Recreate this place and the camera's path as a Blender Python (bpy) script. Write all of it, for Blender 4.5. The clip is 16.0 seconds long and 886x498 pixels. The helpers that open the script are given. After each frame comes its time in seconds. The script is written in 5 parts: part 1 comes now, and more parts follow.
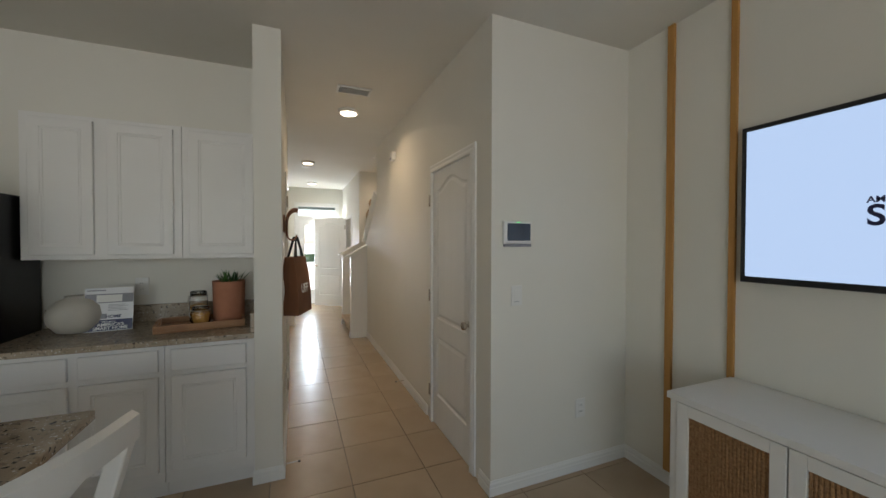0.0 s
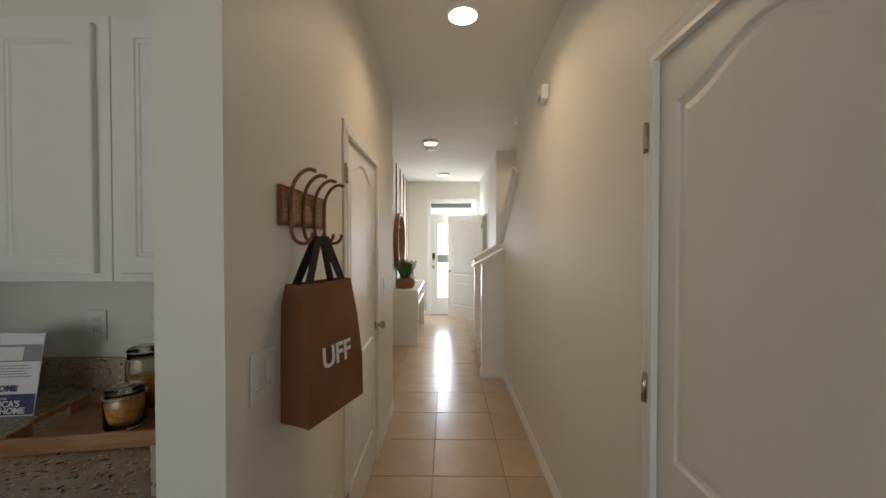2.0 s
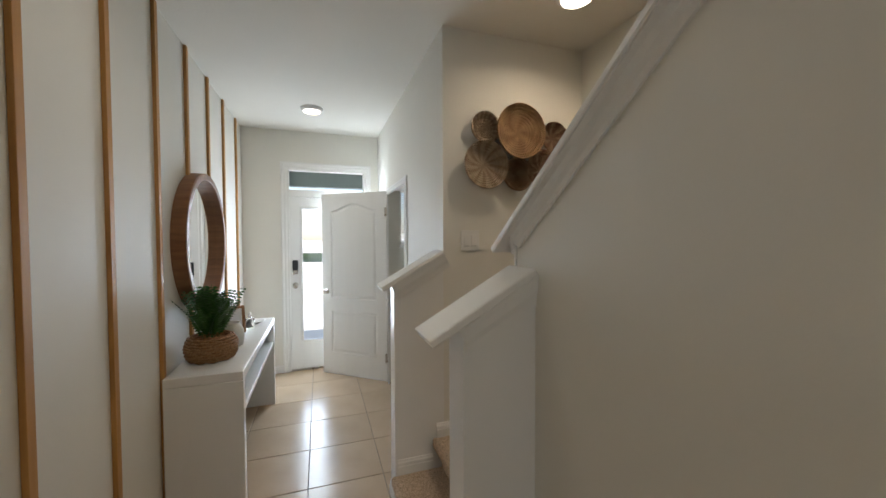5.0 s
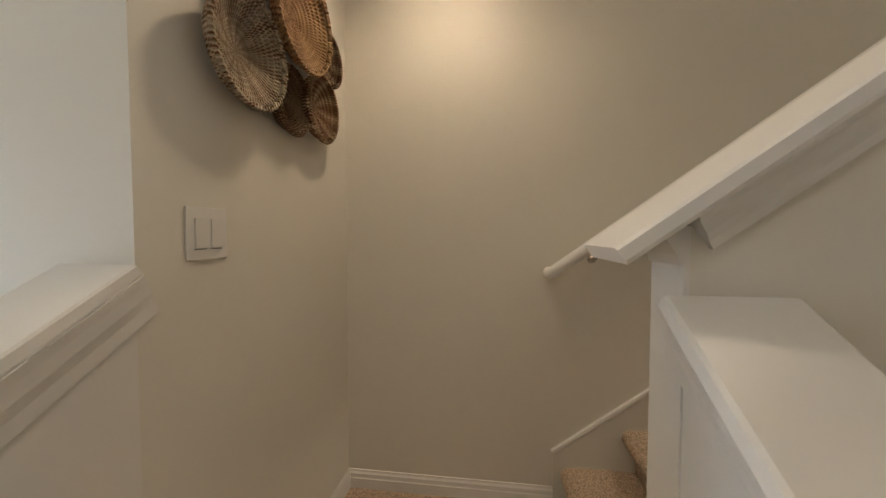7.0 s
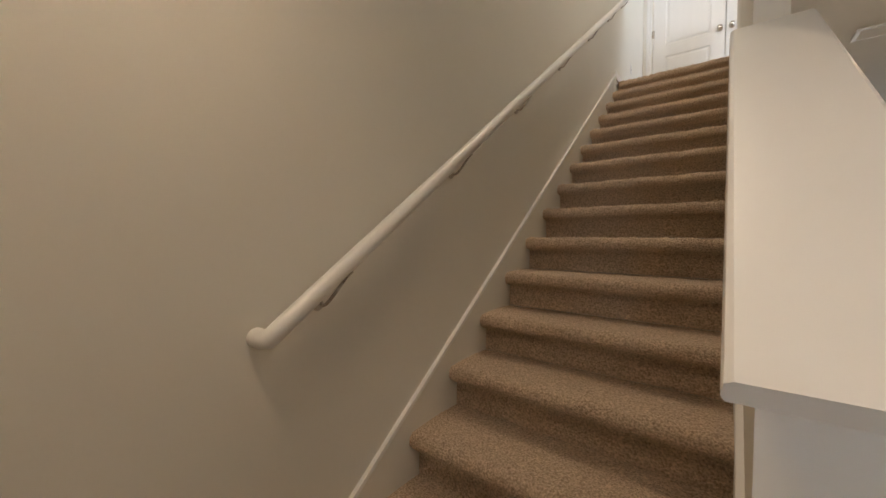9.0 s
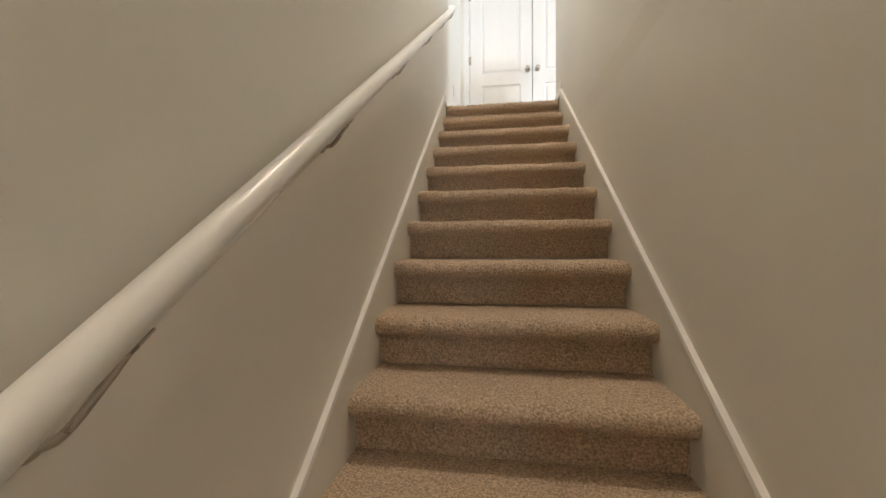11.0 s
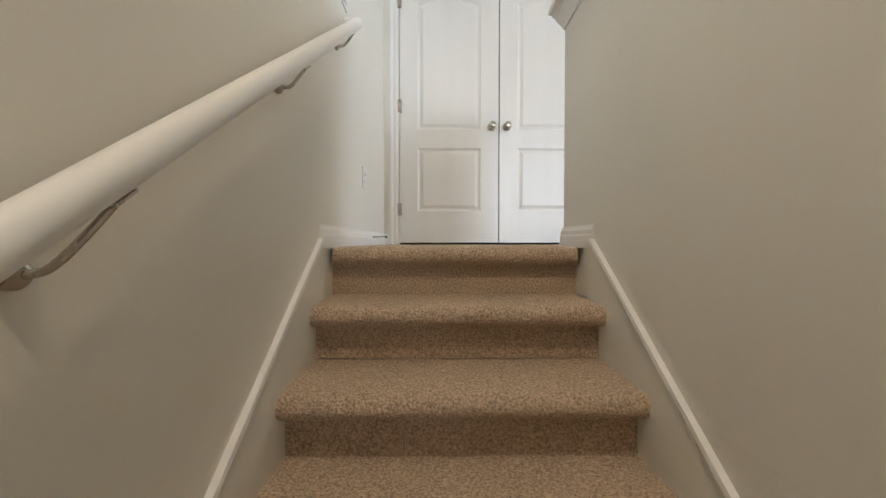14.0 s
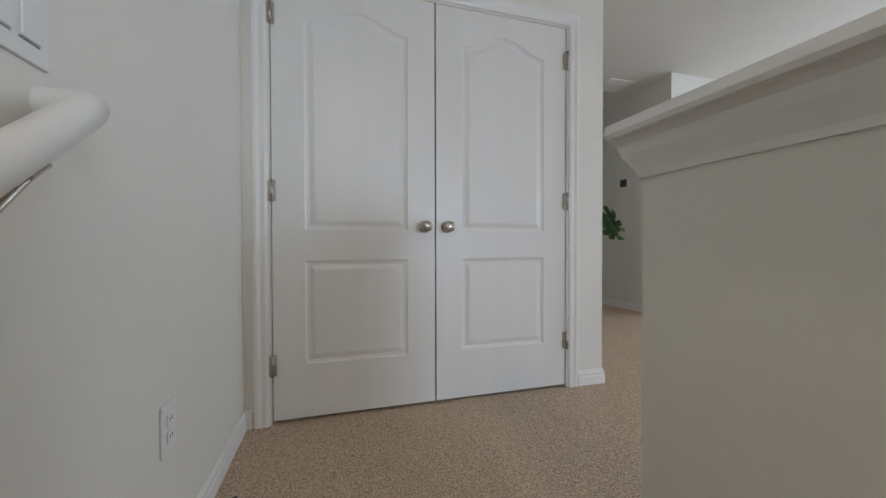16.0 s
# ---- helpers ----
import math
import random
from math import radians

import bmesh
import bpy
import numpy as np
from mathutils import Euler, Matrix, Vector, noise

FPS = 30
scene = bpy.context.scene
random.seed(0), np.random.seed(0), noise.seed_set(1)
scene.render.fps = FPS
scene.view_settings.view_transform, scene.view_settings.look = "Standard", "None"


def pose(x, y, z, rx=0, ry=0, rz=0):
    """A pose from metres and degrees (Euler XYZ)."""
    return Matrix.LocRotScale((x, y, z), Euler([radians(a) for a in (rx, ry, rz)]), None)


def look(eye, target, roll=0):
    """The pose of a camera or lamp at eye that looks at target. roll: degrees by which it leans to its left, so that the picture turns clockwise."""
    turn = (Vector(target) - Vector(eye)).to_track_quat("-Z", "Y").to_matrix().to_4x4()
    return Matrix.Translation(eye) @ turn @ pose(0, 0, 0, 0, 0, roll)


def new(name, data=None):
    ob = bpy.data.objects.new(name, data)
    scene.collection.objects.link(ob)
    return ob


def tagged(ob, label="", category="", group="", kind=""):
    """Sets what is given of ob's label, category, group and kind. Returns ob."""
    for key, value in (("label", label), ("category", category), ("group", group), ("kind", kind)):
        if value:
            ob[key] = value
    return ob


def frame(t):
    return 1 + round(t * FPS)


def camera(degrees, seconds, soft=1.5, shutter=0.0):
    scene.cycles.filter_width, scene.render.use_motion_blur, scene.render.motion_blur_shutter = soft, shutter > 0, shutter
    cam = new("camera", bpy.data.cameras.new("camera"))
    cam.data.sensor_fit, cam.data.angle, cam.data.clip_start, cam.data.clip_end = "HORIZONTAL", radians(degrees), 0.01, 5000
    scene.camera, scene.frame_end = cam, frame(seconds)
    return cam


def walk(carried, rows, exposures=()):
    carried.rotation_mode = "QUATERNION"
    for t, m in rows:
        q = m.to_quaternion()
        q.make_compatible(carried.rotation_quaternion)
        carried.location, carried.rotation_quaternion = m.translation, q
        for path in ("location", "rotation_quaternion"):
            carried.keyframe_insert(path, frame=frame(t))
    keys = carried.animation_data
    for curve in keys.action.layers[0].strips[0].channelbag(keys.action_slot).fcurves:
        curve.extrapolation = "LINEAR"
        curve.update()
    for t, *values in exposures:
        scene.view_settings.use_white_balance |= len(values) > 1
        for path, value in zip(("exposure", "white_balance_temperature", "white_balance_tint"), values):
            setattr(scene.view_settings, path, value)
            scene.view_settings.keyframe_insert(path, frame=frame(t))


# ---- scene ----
cam = camera(101.3, 16.0)
PATH = [
    (0, (0.226, -1.809, 1.453), (0.982, 0.042, 1.42), 0.1),
    (0.5, (0.365, -1.414, 1.45), (0.872, 0.521, 1.415), 0.1),
    (1, (0.514, -1.017, 1.46), (0.801, 0.962, 1.428), 0.0),
    (1.5, (0.623, -0.596, 1.468), (0.721, 1.401, 1.435), -0.2),
    (2, (0.631, -0.155, 1.473), (0.611, 1.845, 1.443), -0.0),
    (2.5, (0.672, 0.281, 1.486), (0.604, 2.279, 1.459), -0.1),
    (3, (0.637, 0.767, 1.481), (0.561, 2.765, 1.446), 0.1),
    (3.2, (0.642, 0.98, 1.473), (0.56, 2.978, 1.441), 0.1),
    (5.3, (0.622, 3.09, 1.52), (1.464, 4.904, 1.458), -0.3),
    (5.5, (0.626, 3.236, 1.515), (1.604, 4.98, 1.459), -0.4),
    (6, (0.672, 3.577, 1.521), (2.067, 5.008, 1.464), -0.4),
    (6.5, (0.667, 3.915, 1.521), (2.454, 4.811, 1.457), -0.1),
    (7, (0.729, 4.201, 1.505), (2.709, 4.472, 1.427), 0.0),
    (7.5, (0.808, 4.429, 1.504), (2.78, 4.109, 1.426), 0.4),
    (8, (0.932, 4.511, 1.514), (2.793, 3.782, 1.448), 0.2),
    (8.5, (1.146, 4.449, 1.535), (2.743, 3.247, 1.481), 0.3),
    (9, (1.384, 4.387, 1.593), (2.607, 2.806, 1.535), 0.3),
    (9.5, (1.564, 4.234, 1.707), (2.406, 2.42, 1.666), -0.2),
    (9.7, (1.598, 4.155, 1.749), (2.323, 2.292, 1.703), -0.3),
    (11.8, (1.958, 2.943, 2.33), (2.193, 0.957, 2.285), -0.3),
    (12, (1.965, 2.821, 2.42), (2.204, 0.836, 2.373), -0.1),
    (12.5, (1.94, 2.545, 2.603), (2.135, 0.555, 2.558), 0.2),
    (13, (1.917, 2.264, 2.801), (2.018, 0.267, 2.755), 0.1),
    (13.5, (1.858, 1.977, 3.01), (1.866, -0.023, 2.973), -0.1),
    (14, (1.869, 1.688, 3.228), (1.851, -0.312, 3.186), -0.0),
    (14.5, (1.856, 1.388, 3.425), (1.829, -0.612, 3.386), -0.2),
    (15, (1.858, 1.139, 3.606), (1.783, -0.859, 3.572), -0.2),
    (15.5, (1.955, 0.884, 3.811), (1.671, -1.096, 3.786), -0.0),
    (16, (1.901, 0.689, 4.004), (1.334, -1.229, 3.975), -0.1),
]
walk(cam, [(t, look(e, a, r)) for t, e, a, r in PATH], exposures=[(0, 1.4, 6600, 12), (1.5, 1.5, 6750, 13), (2.5, 1.4, 6700, 15), (3.2, 1.3, 6500, 15), (5.5, 0.92, 6150, 12), (6.0, 0.74, 6300, 12), (6.5, 0.92, 6700, 14), (7.2, 1.4, 6800, 15), (9.0, 1.32, 6800, 18), (9.7, 1.62, 6750, 17),
                                                               (12.0, 1.78, 6450, 15), (14.0, 1.15, 6550, 15), (15.0, 0.88, 6250, 15), (16, 0.36, 6150, 16)])

# ---- world, sun and lamps ----
C, RISE, RUN = 2.745, 0.178, 0.2389
F2, TOP = 18 * RISE, 18 * RISE + 2.6
Y0 = 3.887
world = bpy.data.worlds.new("world")
scene.world = world
world.use_nodes = True
sky = world.node_tree.nodes.new("ShaderNodeTexSky")
sky.sky_type, sky.sun_disc = "NISHITA", False
sky.sun_elevation, sky.sun_rotation = radians(58), radians(70)
bg = world.node_tree.nodes["Background"]
bg.inputs["Strength"].default_value = 0.14
world.node_tree.links.new(sky.outputs["Color"], bg.inputs["Color"])


def lamp(name, kind, m, energy, color, **more):
    data = bpy.data.lights.new(name, kind)
    data.energy, data.color = energy, color
    ob = new(name, data)
    ob.matrix_world = m
    for key, value in more.items():
        if key == "size":
            data.size = value
        elif key == "size_y":
            data.shape, data.size_y = "RECTANGLE", value
        elif key == "disk":
            data.shape, data.size = "DISK", value
        elif key == "spread":
            data.spread = radians(value)
        elif key == "angle":
            data.angle = radians(value)
    return ob


az = radians(70)
sun_from = Vector((math.sin(az) * math.cos(radians(58)), math.cos(az) * math.cos(radians(58)), math.sin(radians(58))))
lamp("sun", "SUN", look(sun_from * 50, (0, 0, 0)), 4.0, (1.0, 0.95, 0.87), angle=0.5)
WARM = (1.0, 0.80, 0.56)
lamp("window_light_south", "AREA", look((-1.2, -5.6, 1.3), (-1.0, 0, -0.6)), 11, (0.90, 0.98, 0.95), size=4.2, size_y=2.1)
lamp("window_light_loft", "AREA", look((-3.9, 0.0, F2 + 1.4), (1.8, -0.6, F2 + 1.1)), 42, (0.68, 0.84, 1.0), size=2.2, size_y=1.4)
lamp("window_light_loft_front", "AREA", look((-0.7, 7.22, F2 + 1.4), (1.2, -1.0, F2 + 1.0)), 90, (0.70, 0.85, 1.0), size=2.2, size_y=1.4)
lamp("window_light_entry", "AREA", look((0.72, 7.27, 1.2), (0.72, 5, 1.2)), 22, (0.78, 0.90, 1.0), size=0.55, size_y=1.5)
lamp("window_light_den", "AREA", look((2.0, 7.2, 1.8), (2.0, 5, 1.0)), 4, (0.9, 0.95, 1.0), size=0.8, size_y=0.6)
DOWNLIGHTS = [(0.72, 1.85), (0.43, 4.39), (0.577, 6.50), (1.86, 4.38)]
for (lx, ly), power, tone in zip(DOWNLIGHTS, (1.7, 0.8, 1.0, 1.6), ((1.0, 0.77, 0.51), (1.0, 0.9, 0.76), (1.0, 0.92, 0.8), WARM)):
    lamp("downlight_lamp", "AREA", look((lx, ly, C - 0.035), (lx, ly, 0)), power, tone, disk=0.13, spread=150)
lamp("downlight_lamp", "AREA", look((-1.46, -0.87, TOP - 0.035), (-1.46, -0.87, 0)), 5, WARM, disk=0.13, spread=160)
# assumed lamp, out of view, added to brighten the stairs from above
lamp("stairwell_lamp", "AREA", look((1.8, 2.1, TOP - 0.035), (1.8, 2.1, 0)), 11, (1.0, 0.86, 0.66), disk=0.13, spread=170)


# ---- materials ----
def rgb(c):
    return (c[0], c[1], c[2], 1.0)


def material(name, c1, c2=None, rough=0.5, metal=0.0, scale=8.0, fine=150.0, bump=0.02, depth=0.004, stretch=(1, 1, 1), coat=0.0, random_tone=0.0):
    m = bpy.data.materials.new(name)
    m.use_nodes = True
    nt = m.node_tree
    n, k = nt.nodes, nt.links
    b = n["Principled BSDF"]
    b.inputs["Metallic"].default_value = metal
    b.inputs["Coat Weight"].default_value = coat
    tc = n.new("ShaderNodeTexCoord")
    mp = n.new("ShaderNodeMapping")
    mp.inputs["Scale"].default_value = stretch
    k.new(tc.outputs["Object"], mp.inputs["Vector"])
    big = n.new("ShaderNodeTexNoise")
    big.inputs["Scale"].default_value, big.inputs["Detail"].default_value = scale, 6
    k.new(mp.outputs["Vector"], big.inputs["Vector"])
    mix = n.new("ShaderNodeMix")
    mix.data_type = "RGBA"
    c2 = c2 or tuple(v * 0.94 for v in c1)
    mix.inputs["A"].default_value, mix.inputs["B"].default_value = rgb(c1), rgb(c2)
    ramp = n.new("ShaderNodeMapRange")
    ramp.inputs["From Min"].default_value, ramp.inputs["From Max"].default_value = 0.3, 0.7
    k.new(big.outputs["Fac"], ramp.inputs["Value"])
    k.new(ramp.outputs["Result"], mix.inputs["Factor"])
    col = mix.outputs["Result"]
    if random_tone:
        info = n.new("ShaderNodeObjectInfo")
        r = n.new("ShaderNodeMapRange")
        r.inputs["To Min"].default_value, r.inputs["To Max"].default_value = 1 - random_tone, 1 + random_tone
        k.new(info.outputs["Random"], r.inputs["Value"])
        hs = n.new("ShaderNodeHueSaturation")
        k.new(r.outputs["Result"], hs.inputs["Value"])
        k.new(col, hs.inputs["Color"])
        col = hs.outputs["Color"]
    k.new(col, b.inputs["Base Color"])
    rr = n.new("ShaderNodeMapRange")
    rr.inputs["To Min"].default_value, rr.inputs["To Max"].default_value = max(0.02, rough - 0.06), min(1, rough + 0.06)
    k.new(big.outputs["Fac"], rr.inputs["Value"])
    k.new(rr.outputs["Result"], b.inputs["Roughness"])
    if bump:
        f = n.new("ShaderNodeTexNoise")
        f.inputs["Scale"].default_value, f.inputs["Detail"].default_value = fine, 3
        k.new(mp.outputs["Vector"], f.inputs["Vector"])
        bp = n.new("ShaderNodeBump")
        bp.inputs["Strength"].default_value, bp.inputs["Distance"].default_value = bump, depth
        k.new(f.outputs["Fac"], bp.inputs["Height"])
        k.new(bp.outputs["Normal"], b.inputs["Normal"])
    return m


def glass(name, rough=0.0, tint=(1, 1, 1)):
    m = bpy.data.materials.new(name)
    m.use_nodes = True
    b = m.node_tree.nodes["Principled BSDF"]
    b.inputs["Base Color"].default_value = rgb(tint)
    b.inputs["Roughness"].default_value = rough
    b.inputs["Transmission Weight"].default_value = 1.0
    b.inputs["IOR"].default_value = 1.45
    return m


def glow(name, color, strength):
    m = bpy.data.materials.new(name)
    m.use_nodes = True
    b = m.node_tree.nodes["Principled BSDF"]
    b.inputs["Base Color"].default_value = rgb((0.05, 0.05, 0.05))
    b.inputs["Emission Color"].default_value = rgb(color)
    b.inputs["Emission Strength"].default_value = strength
    return m


def speckled(name, base, dark, mid, rough):
    m = material(name, base, mid, rough, scale=14, bump=0)
    n, k = m.node_tree.nodes, m.node_tree.links
    b = n["Principled BSDF"]
    src = b.inputs["Base Color"].links[0].from_socket
    tc = n.new("ShaderNodeTexCoord")
    for sc, lo, c in ((62, 0.60, dark), (38, 0.60, (0.30, 0.24, 0.18)), (110, 0.63, (0.75, 0.72, 0.66))):
        t = n.new("ShaderNodeTexNoise")
        t.inputs["Scale"].default_value, t.inputs["Detail"].default_value = sc, 4
        k.new(tc.outputs["Object"], t.inputs["Vector"])
        r = n.new("ShaderNodeMapRange")
        r.inputs["From Min"].default_value, r.inputs["From Max"].default_value = lo, lo + 0.05
        k.new(t.outputs["Fac"], r.inputs["Value"])
        x = n.new("ShaderNodeMix")
        x.data_type = "RGBA"
        x.inputs["B"].default_value = rgb(c)
        k.new(src, x.inputs["A"])
        k.new(r.outputs["Result"], x.inputs["Factor"])
        src = x.outputs["Result"]
    k.new(src, b.inputs["Base Color"])
    return m


def coiled(name, pale, dark, rings, spokes):
    """Woven basket: coils round the middle and a radial pattern of dark straw."""
    m = material(name, pale, tuple(v * 0.7 for v in pale), 0.85, scale=30, bump=0)
    n, k = m.node_tree.nodes, m.node_tree.links
    b = n["Principled BSDF"]
    src = b.inputs["Base Color"].links[0].from_socket
    tc = n.new("ShaderNodeTexCoord")
    sep = n.new("ShaderNodeSeparateXYZ")
    k.new(tc.outputs["Object"], sep.inputs["Vector"])

    def op(kind, a, c=None, v=None):
        o = n.new("ShaderNodeMath")
        o.operation = kind
        k.new(a, o.inputs[0])
        if c is not None:
            k.new(c, o.inputs[1])
        elif v is not None:
            o.inputs[1].default_value = v
        return o.outputs[0]

    x, z = sep.outputs["X"], sep.outputs["Z"]
    rad = op("SQRT", op("ADD", op("MULTIPLY", x, x), op("MULTIPLY", z, z)))
    ang = op("ARCTAN2", z, x)
    wave = op("SINE", op("ADD", op("MULTIPLY", ang, v=spokes), op("MULTIPLY", rad, v=25.0)))
    stitch = op("SINE", op("ADD", op("MULTIPLY", ang, v=70.0), op("MULTIPLY", rad, v=260.0)))
    coil = op("SINE", op("MULTIPLY", rad, v=rings))
    pat = op("ADD", op("MULTIPLY", wave, v=0.30), op("MULTIPLY", op("MULTIPLY", stitch, coil), v=0.75))
    r = n.new("ShaderNodeMapRange")
    r.inputs["From Min"].default_value, r.inputs["From Max"].default_value = 0.10, 0.45
    k.new(pat, r.inputs["Value"])
    mx = n.new("ShaderNodeMix")
    mx.data_type = "RGBA"
    mx.inputs["B"].default_value = rgb(dark)
    k.new(src, mx.inputs["A"])
    k.new(r.outputs["Result"], mx.inputs["Factor"])
    k.new(mx.outputs["Result"], b.inputs["Base Color"])
    bp = n.new("ShaderNodeBump")
    bp.inputs["Strength"].default_value, bp.inputs["Distance"].default_value = 0.9, 0.006
    k.new(op("ADD", coil, stitch), bp.inputs["Height"])
    k.new(bp.outputs["Normal"], b.inputs["Normal"])
    return m


PAINT = material("wall_paint", (0.76, 0.735, 0.665), (0.735, 0.71, 0.64), 0.55, scale=1.5, fine=90, bump=0.12, depth=0.003)
CEIL = material("ceiling_paint", (0.76, 0.73, 0.66), (0.73, 0.70, 0.63), 0.8, scale=2, fine=60, bump=0.25, depth=0.004)
TRIM = material("white_trim_paint", (0.80, 0.79, 0.76), (0.77, 0.76, 0.73), 0.32, scale=3, fine=40, bump=0.03, depth=0.002)
DOORM = material("white_door_paint", (0.79, 0.78, 0.75), (0.76, 0.75, 0.72), 0.34, scale=3, fine=120, bump=0.05, depth=0.002, stretch=(3, 3, 0.3))
CABM = material("white_cabinet_paint", (0.80, 0.785, 0.76), (0.77, 0.755, 0.73), 0.4, scale=3, fine=40, bump=0.03)
TILE = material("beige_porcelain_tile", (0.50, 0.375, 0.255), (0.44, 0.325, 0.215), 0.24, scale=3.5, fine=60, bump=0.03, depth=0.002, random_tone=0.05)
GROUT = material("grey_grout", (0.30, 0.25, 0.20), (0.22, 0.18, 0.14), 0.9, scale=12)
CARPET = material("tan_carpet", (0.84, 0.66, 0.48), (0.35, 0.245, 0.16), 0.95, scale=150, fine=150, bump=0.9, depth=0.018)
NICKEL = material("brushed_nickel", (0.50, 0.46, 0.40), (0.44, 0.40, 0.35), 0.28, metal=1.0, scale=20)
PLASTIC = material("white_plastic", (0.78, 0.77, 0.74), (0.75, 0.74, 0.71), 0.35, scale=6, bump=0)
BLACK = material("black_plastic", (0.014, 0.014, 0.015), (0.02, 0.02, 0.02), 0.3, scale=6, bump=0)
GRANITE = speckled("speckled_granite", (0.34, 0.27, 0.195), (0.03, 0.026, 0.023), (0.45, 0.37, 0.28), 0.18)
WOOD = material("walnut_wood", (0.30, 0.14, 0.06), (0.20, 0.09, 0.04), 0.45, scale=7, fine=60, bump=0.1, stretch=(1, 6, 6))
OAK = material("honey_oak_strip", (0.52, 0.27, 0.075), (0.42, 0.20, 0.05), 0.5, scale=5, fine=60, bump=0.1, stretch=(8, 8, 0.6))
TRAYW = material("acacia_tray_wood", (0.42, 0.22, 0.10), (0.28, 0.13, 0.055), 0.5, scale=8, fine=60, bump=0.1, stretch=(1, 7, 7))
RATTAN = material("woven_cane", (0.42, 0.24, 0.11), (0.22, 0.11, 0.045), 0.7, scale=90, fine=200, bump=0.6, depth=0.004)
COPPER = material("brown_bentwood", (0.26, 0.09, 0.04), (0.18, 0.06, 0.025), 0.4, scale=30, bump=0.05)
LEATHER = material("brown_paper_bag", (0.22, 0.085, 0.035), (0.17, 0.062, 0.025), 0.6, scale=6, fine=40, bump=0.15)
FERN = material("fern_green", (0.05, 0.15, 0.022), (0.022, 0.075, 0.012), 0.45, scale=40, bump=0.1)
TERRA = material("terracotta", (0.50, 0.22, 0.13), (0.43, 0.18, 0.10), 0.8, scale=10, fine=90, bump=0.15)
CERAMIC = material("cream_ceramic", (0.62, 0.58, 0.51), (0.56, 0.52, 0.45), 0.5, scale=9, fine=200, bump=0.1)
FRIDGE = material("black_steel_fridge", (0.02, 0.02, 0.022), (0.03, 0.03, 0.032), 0.3, metal=0.6, scale=8, bump=0.02)
PASTA = material("dried_pasta", (0.62, 0.34, 0.06), (0.45, 0.20, 0.03), 0.6, scale=60, fine=80, bump=0.8, depth=0.01)
NAVY = material("navy_print", (0.03, 0.035, 0.10), (0.035, 0.04, 0.11), 0.4, scale=4, bump=0)
PAPER = material("white_card", (0.78, 0.78, 0.79), (0.74, 0.74, 0.75), 0.35, scale=4, bump=0)
GREY = material("grey_print", (0.30, 0.30, 0.33), (0.26, 0.26, 0.29), 0.5, scale=4, bump=0)
MIRROR = material("silvered_mirror", (0.9, 0.9, 0.9), (0.9, 0.9, 0.9), 0.06, metal=1.0, bump=0)
MIRROR.node_tree.nodes["Principled BSDF"].inputs["Roughness"].links and MIRROR.node_tree.links.remove(MIRROR.node_tree.nodes["Principled BSDF"].inputs["Roughness"].links[0])
MIRROR.node_tree.nodes["Principled BSDF"].inputs["Roughness"].default_value = 0.01
GLASS = glass("clear_glass")
BULB = glow("lamp_diffuser", (1.0, 0.86, 0.66), 3.0)
SCREEN = glow("lit_screen", (0.52, 0.70, 1.0), 0.34)
GREEN_LED = glow("green_led", (0.1, 1.0, 0.2), 2.0)
PANEL_SCREEN = material("dark_glass_screen", (0.03, 0.035, 0.04), (0.04, 0.045, 0.05), 0.08, bump=0)
GROUND = material("pale_concrete_ground", (0.62, 0.60, 0.55), (0.50, 0.49, 0.44), 0.9, scale=0.5, fine=20, bump=0.2)
HEDGE = material("tree_foliage", (0.06, 0.11, 0.035), (0.03, 0.06, 0.02), 0.7, scale=3, bump=0.3)
PORCH = material("porch_green_grey_siding", (0.20, 0.25, 0.24), (0.17, 0.21, 0.20), 0.7, scale=3)


# ---- mesh helpers ----
def mesh_object(name, verts, faces, mat, parent=None, smooth=False, kind="", bevel=0.0):
    me = bpy.data.meshes.new(name)
    me.from_pydata([tuple(v) for v in verts], [], faces)
    bm = bmesh.new()
    bm.from_mesh(me)
    bmesh.ops.recalc_face_normals(bm, faces=bm.faces)
    if bevel:
        bmesh.ops.bevel(bm, geom=list(bm.edges), offset=bevel, segments=2, profile=0.5, affect="EDGES")
    bm.to_mesh(me)
    bm.free()
    me.materials.append(mat)
    if smooth:
        me.shade_smooth()
    ob = new(name, me)
    if parent:
        ob.parent = parent
    if kind:
        ob["kind"] = kind
    return ob


def box(name, x, y, z, mat, parent=None, bevel=0.0, kind=""):
    v = [(a, b, c) for c in z for b in y for a in x]
    f = [(0, 2, 3, 1), (4, 5, 7, 6), (0, 1, 5, 4), (2, 6, 7, 3), (0, 4, 6, 2), (1, 3, 7, 5)]
    return mesh_object(name, v, f, mat, parent, kind=kind, bevel=bevel)


def prism(name, poly, axis, lo, hi, mat, parent=None, bevel=0.0, kind=""):
    """A polygon given in the two other axes, drawn out along one axis."""
    n = len(poly)
    put = {"x": lambda a, b, c: (c, a, b), "y": lambda a, b, c: (a, c, b), "z": lambda a, b, c: (a, b, c)}[axis]
    v = [put(a, b, lo) for a, b in poly] + [put(a, b, hi) for a, b in poly]
    f = [tuple(range(n)), tuple(range(2 * n - 1, n - 1, -1))] + [(i, (i + 1) % n, n + (i + 1) % n, n + i) for i in range(n)]
    return mesh_object(name, v, f, mat, parent, bevel=bevel, kind=kind)


